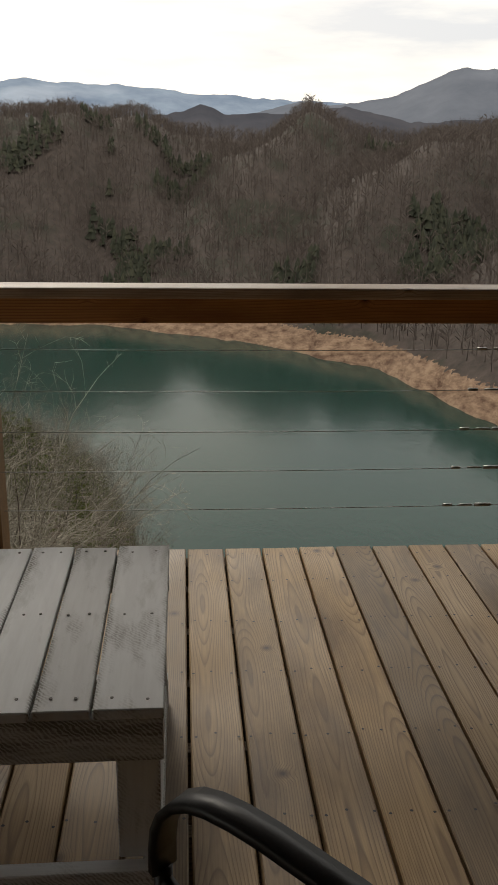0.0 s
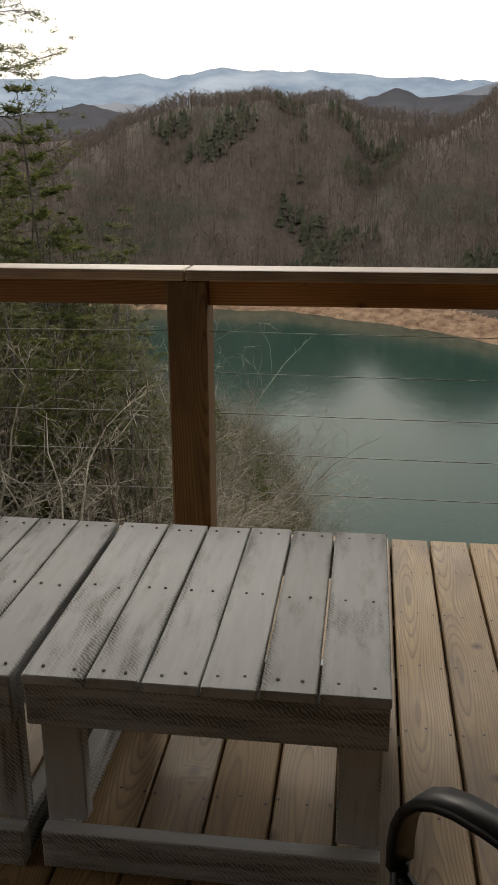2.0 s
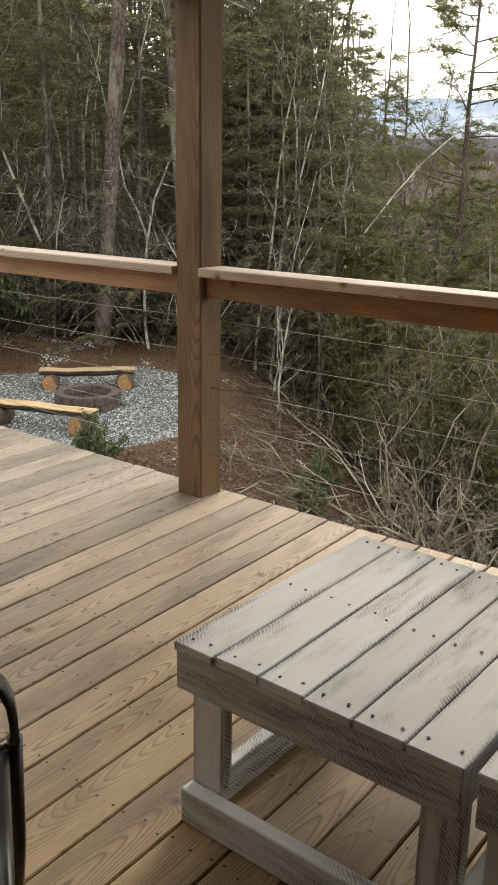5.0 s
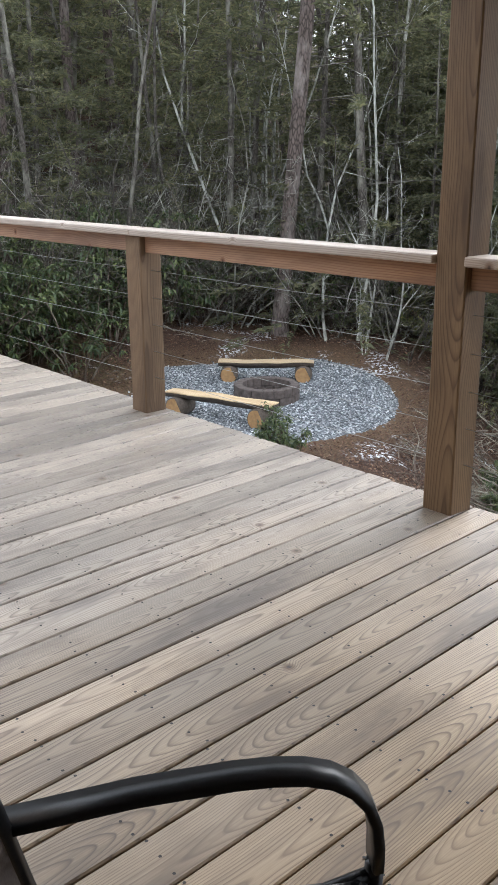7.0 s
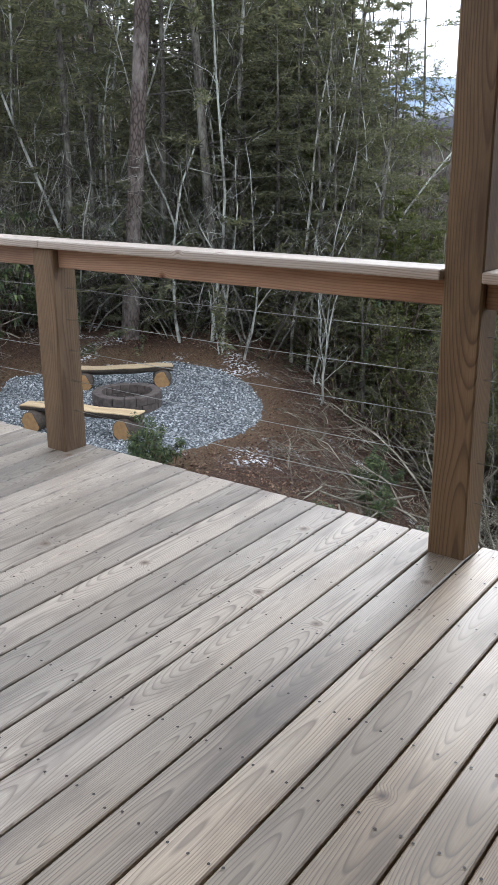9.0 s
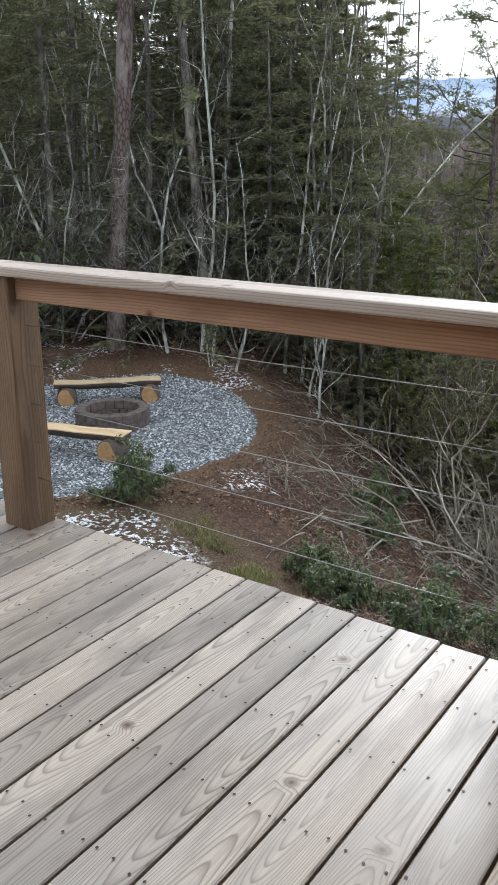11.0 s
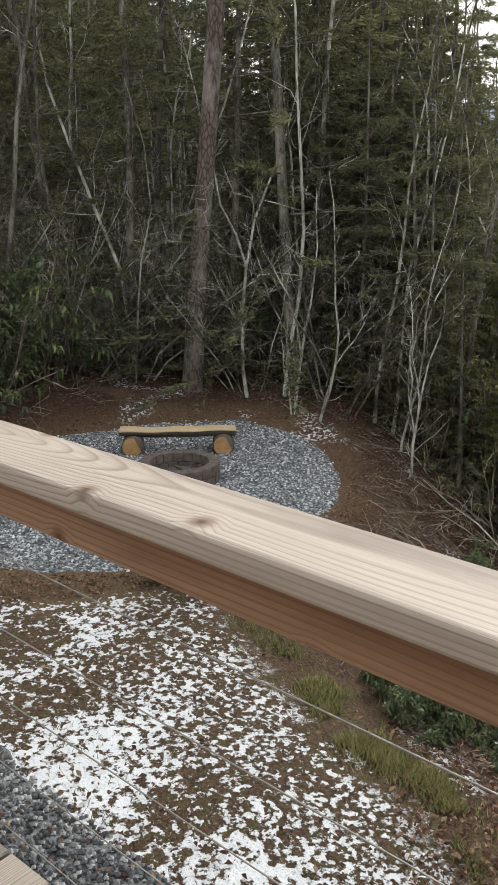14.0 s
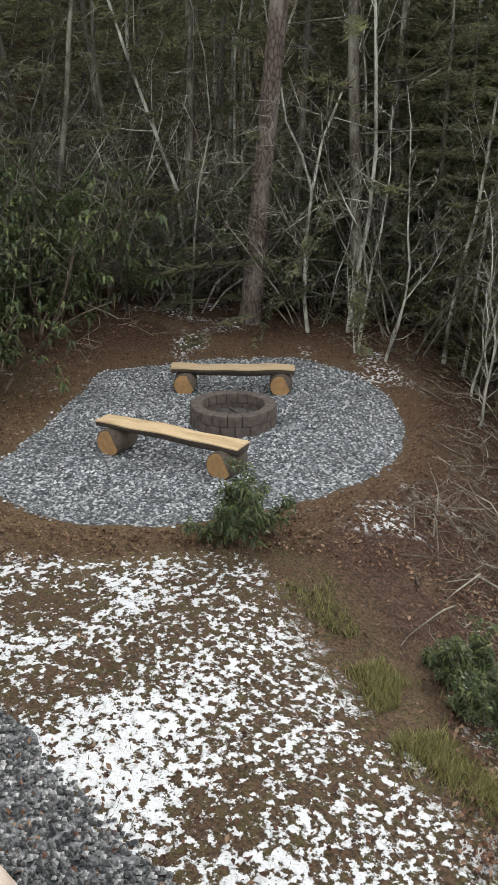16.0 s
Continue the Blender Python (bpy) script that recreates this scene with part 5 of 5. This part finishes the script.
def fallen_branches():
    rnd = random.Random(12)
    base = None
    for i in range(4):
        g = Growth(300 + i)
        g.tips = []
        pts = g.path((-0.7, 0, 0.04), (1, 0, 0.05), 1.5, 6, 0.12, 0.0)
        g.limb(pts, [0.013 * (1 - 0.12 * q) for q in range(7)], 5)
        g.spread(pts, 0.012, 1, 5, 0.35, 40, 0.15, 0.0, 3, 0.2)
        ob = finish(g, "fallen_branch", (M_SHORE, M_BROWNTWIG)[i % 2], M_LITTER, "dry fallen branch lying on leaf litter", "branch", "fallen branches", "wood")
        sp = []
        while len(sp) < 15:
            x, y = polar(rnd.uniform(30, 48), rnd.uniform(8, 15))
            s = (x + 1.8) * 0.797 + (y - 1.0) * 0.604
            if s > 0.2 and clear_of_pad(x, y, 3.3):
                sp.append((x, y))
        place(ob, sp, rnd, 0.6, 1.3, 0.15)


fallen_branches()


def twig_litter():
    rnd = random.Random(13)
    v, f = [], []
    while len(f) < 6 * 2000:
        x, y = polar(rnd.uniform(18, 62), rnd.uniform(6.5, 17))
        s = (x + 1.8) * 0.797 + (y - 1.0) * 0.604
        if s < 0.6 or pad_out(x, y) < 0.3:
            continue
        a, ln = rnd.uniform(0, 6.283), rnd.uniform(0.05, 0.32)
        dx, dy = math.cos(a) * ln, math.sin(a) * ln
        p = [(x, y, ground_z(x, y) + 0.02), (x + dx * 0.5, y + dy * 0.5 + rnd.uniform(-0.03, 0.03), ground_z(x + dx * 0.5, y + dy * 0.5) + 0.03), (x + dx, y + dy, ground_z(x + dx, y + dy) + rnd.uniform(0.01, 0.12))]
        tv, tf = tube(p, [0.0045, 0.0035, 0.0015], 3, False)
        o = len(v)
        v.extend(tv)
        f.extend(tuple(o + i for i in q) for q in tf)
    tagged(pydata_object("twig_litter", v, f, M_SHORE), "dry grey-brown sticks strewn over the leaf litter", "twigs", kind="stuff")


twig_litter()


# ---- patio chairs ----
def strap_bm(points, width, thick, side):
    """A flat bar bent along points; side is its width's direction."""
    bm = bmesh.new()
    rows = []
    pts = [Vector(p) for p in points]
    s = Vector(side).normalized()
    for i, p in enumerate(pts):
        d = (pts[min(i + 1, len(pts) - 1)] - pts[max(i - 1, 0)]).normalized()
        nrm = s.cross(d).normalized()
        w, h = width / 2, thick / 2
        rows.append([bm.verts.new(p + s * a + nrm * b) for a, b in ((-w, -h * 0.5), (-w * 0.85, h), (w * 0.85, h), (w, -h * 0.5), (w * 0.8, -h), (-w * 0.8, -h))])
    for i in range(len(rows) - 1):
        for k in range(6):
            bm.faces.new((rows[i][k], rows[i][(k + 1) % 6], rows[i + 1][(k + 1) % 6], rows[i + 1][k]))
    bm.faces.new(rows[0])
    bm.faces.new(rows[-1][::-1])
    bmesh.ops.recalc_face_normals(bm, faces=bm.faces)
    return bm


def patio_chair(x, y, turn, label):
    """Sling chair; it faces its own +y."""
    ob = empty("patio_chair", (x, y, 0))
    ob.rotation_euler.z = turn
    for sx in (-0.29, 0.29):
        arm = [(sx, -0.22, 0.54), (sx, -0.05, 0.572), (sx, 0.08, 0.587), (sx, 0.13, 0.589), (sx, 0.175, 0.586), (sx, 0.21, 0.577), (sx, 0.238, 0.56), (sx, 0.258, 0.536), (sx, 0.27, 0.505), (sx, 0.274, 0.47), (sx, 0.274, 0.43)]
        part("armrest", strap_bm(arm, 0.052, 0.016, (1, 0, 0)), M_BLACK, ob, "flat black metal armrest curving into the leg", True)
        part("leg", tube_bm([(sx, 0.274, 0.432), (sx, 0.268, 0.2), (sx, 0.25, 0.006)], 0.014, 8), M_BLACK, ob, "", True)
        part("leg", tube_bm([(sx, -0.2, 0.36), (sx, -0.28, 0.15), (sx, -0.33, 0.006)], 0.014, 8), M_BLACK, ob, "", True)
        part("back_frame", tube_bm([(sx * 0.93, -0.17, 0.36), (sx * 0.93, -0.235, 0.62), (sx * 0.93, -0.31, 0.86), (sx * 0.9, -0.33, 0.92)], 0.0125, 8), M_BLACK, ob, "", True)
        part("seat_rail", tube_bm([(sx * 0.93, -0.2, 0.36), (sx * 0.93, 0.1, 0.4), (sx * 0.93, 0.25, 0.405)], 0.0125, 8), M_BLACK, ob, "", True)
        part("bracket", tube_bm([(sx * 0.93, 0.2, 0.405), (sx, 0.268, 0.41)], 0.011, 8), M_BLACK, ob, "", True)
    part("top_bar", tube_bm([(-0.262, -0.33, 0.92), (0, -0.338, 0.93), (0.262, -0.33, 0.92)], 0.0125, 8), M_BLACK, ob, "", True)
    part("front_bar", tube_bm([(-0.27, 0.25, 0.405), (0.27, 0.25, 0.405)], 0.0125, 8), M_BLACK, ob, "", True)
    bm = bmesh.new()
    prof = [(0.25, 0.412), (0.1, 0.402), (-0.05, 0.38), (-0.165, 0.37), (-0.195, 0.46), (-0.235, 0.62), (-0.31, 0.86), (-0.33, 0.915)]
    rows = [[bm.verts.new((xx, py, pz)) for xx in (-0.255, 0.0, 0.255)] for py, pz in prof]
    for i in range(len(rows) - 1):
        for k in range(2):
            bm.faces.new((rows[i][k], rows[i][k + 1], rows[i + 1][k + 1], rows[i + 1][k]))
    bmesh.ops.solidify(bm, geom=list(bm.faces), thickness=0.006)
    part("sling", bm, M_SLING, ob, "taupe woven mesh sling", True)
    return tagged(ob, label, "chair", "sling chairs on the deck")


patio_chair(2.572, -2.515, 0.825, "black metal patio chair with brown sling seat facing the tables")
patio_chair(1.243, -2.554, -0.623, "black metal patio chair with taupe sling on open deck")

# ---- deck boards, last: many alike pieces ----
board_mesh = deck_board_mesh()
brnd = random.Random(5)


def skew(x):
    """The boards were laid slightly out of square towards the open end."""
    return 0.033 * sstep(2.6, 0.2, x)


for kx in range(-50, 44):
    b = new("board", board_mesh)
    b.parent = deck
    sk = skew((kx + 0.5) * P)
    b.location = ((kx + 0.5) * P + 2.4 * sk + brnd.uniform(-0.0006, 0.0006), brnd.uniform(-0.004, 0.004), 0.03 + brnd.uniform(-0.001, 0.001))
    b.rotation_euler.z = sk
screws = []
sv, sf = [], []
for kx in range(-50, 44):
    for jy in JOISTS:
        for dx in (0.018, 0.0725, 0.127):
            cx, cy = kx * P + dx + brnd.uniform(-0.006, 0.006) - jy * skew((kx + 0.5) * P), jy + brnd.uniform(-0.012, 0.012)
            o = len(sv)
            for q in range(6):
                sv.append((cx + 0.0042 * math.cos(q * 1.047), cy + 0.0042 * math.sin(q * 1.047) + 2.4, 0.0326))
            sf.append(tuple(o + q for q in range(6)))
so = pydata_object("screw_heads", sv, sf, M_NAIL)
so.parent = deck
so["kind"] = "stuff"
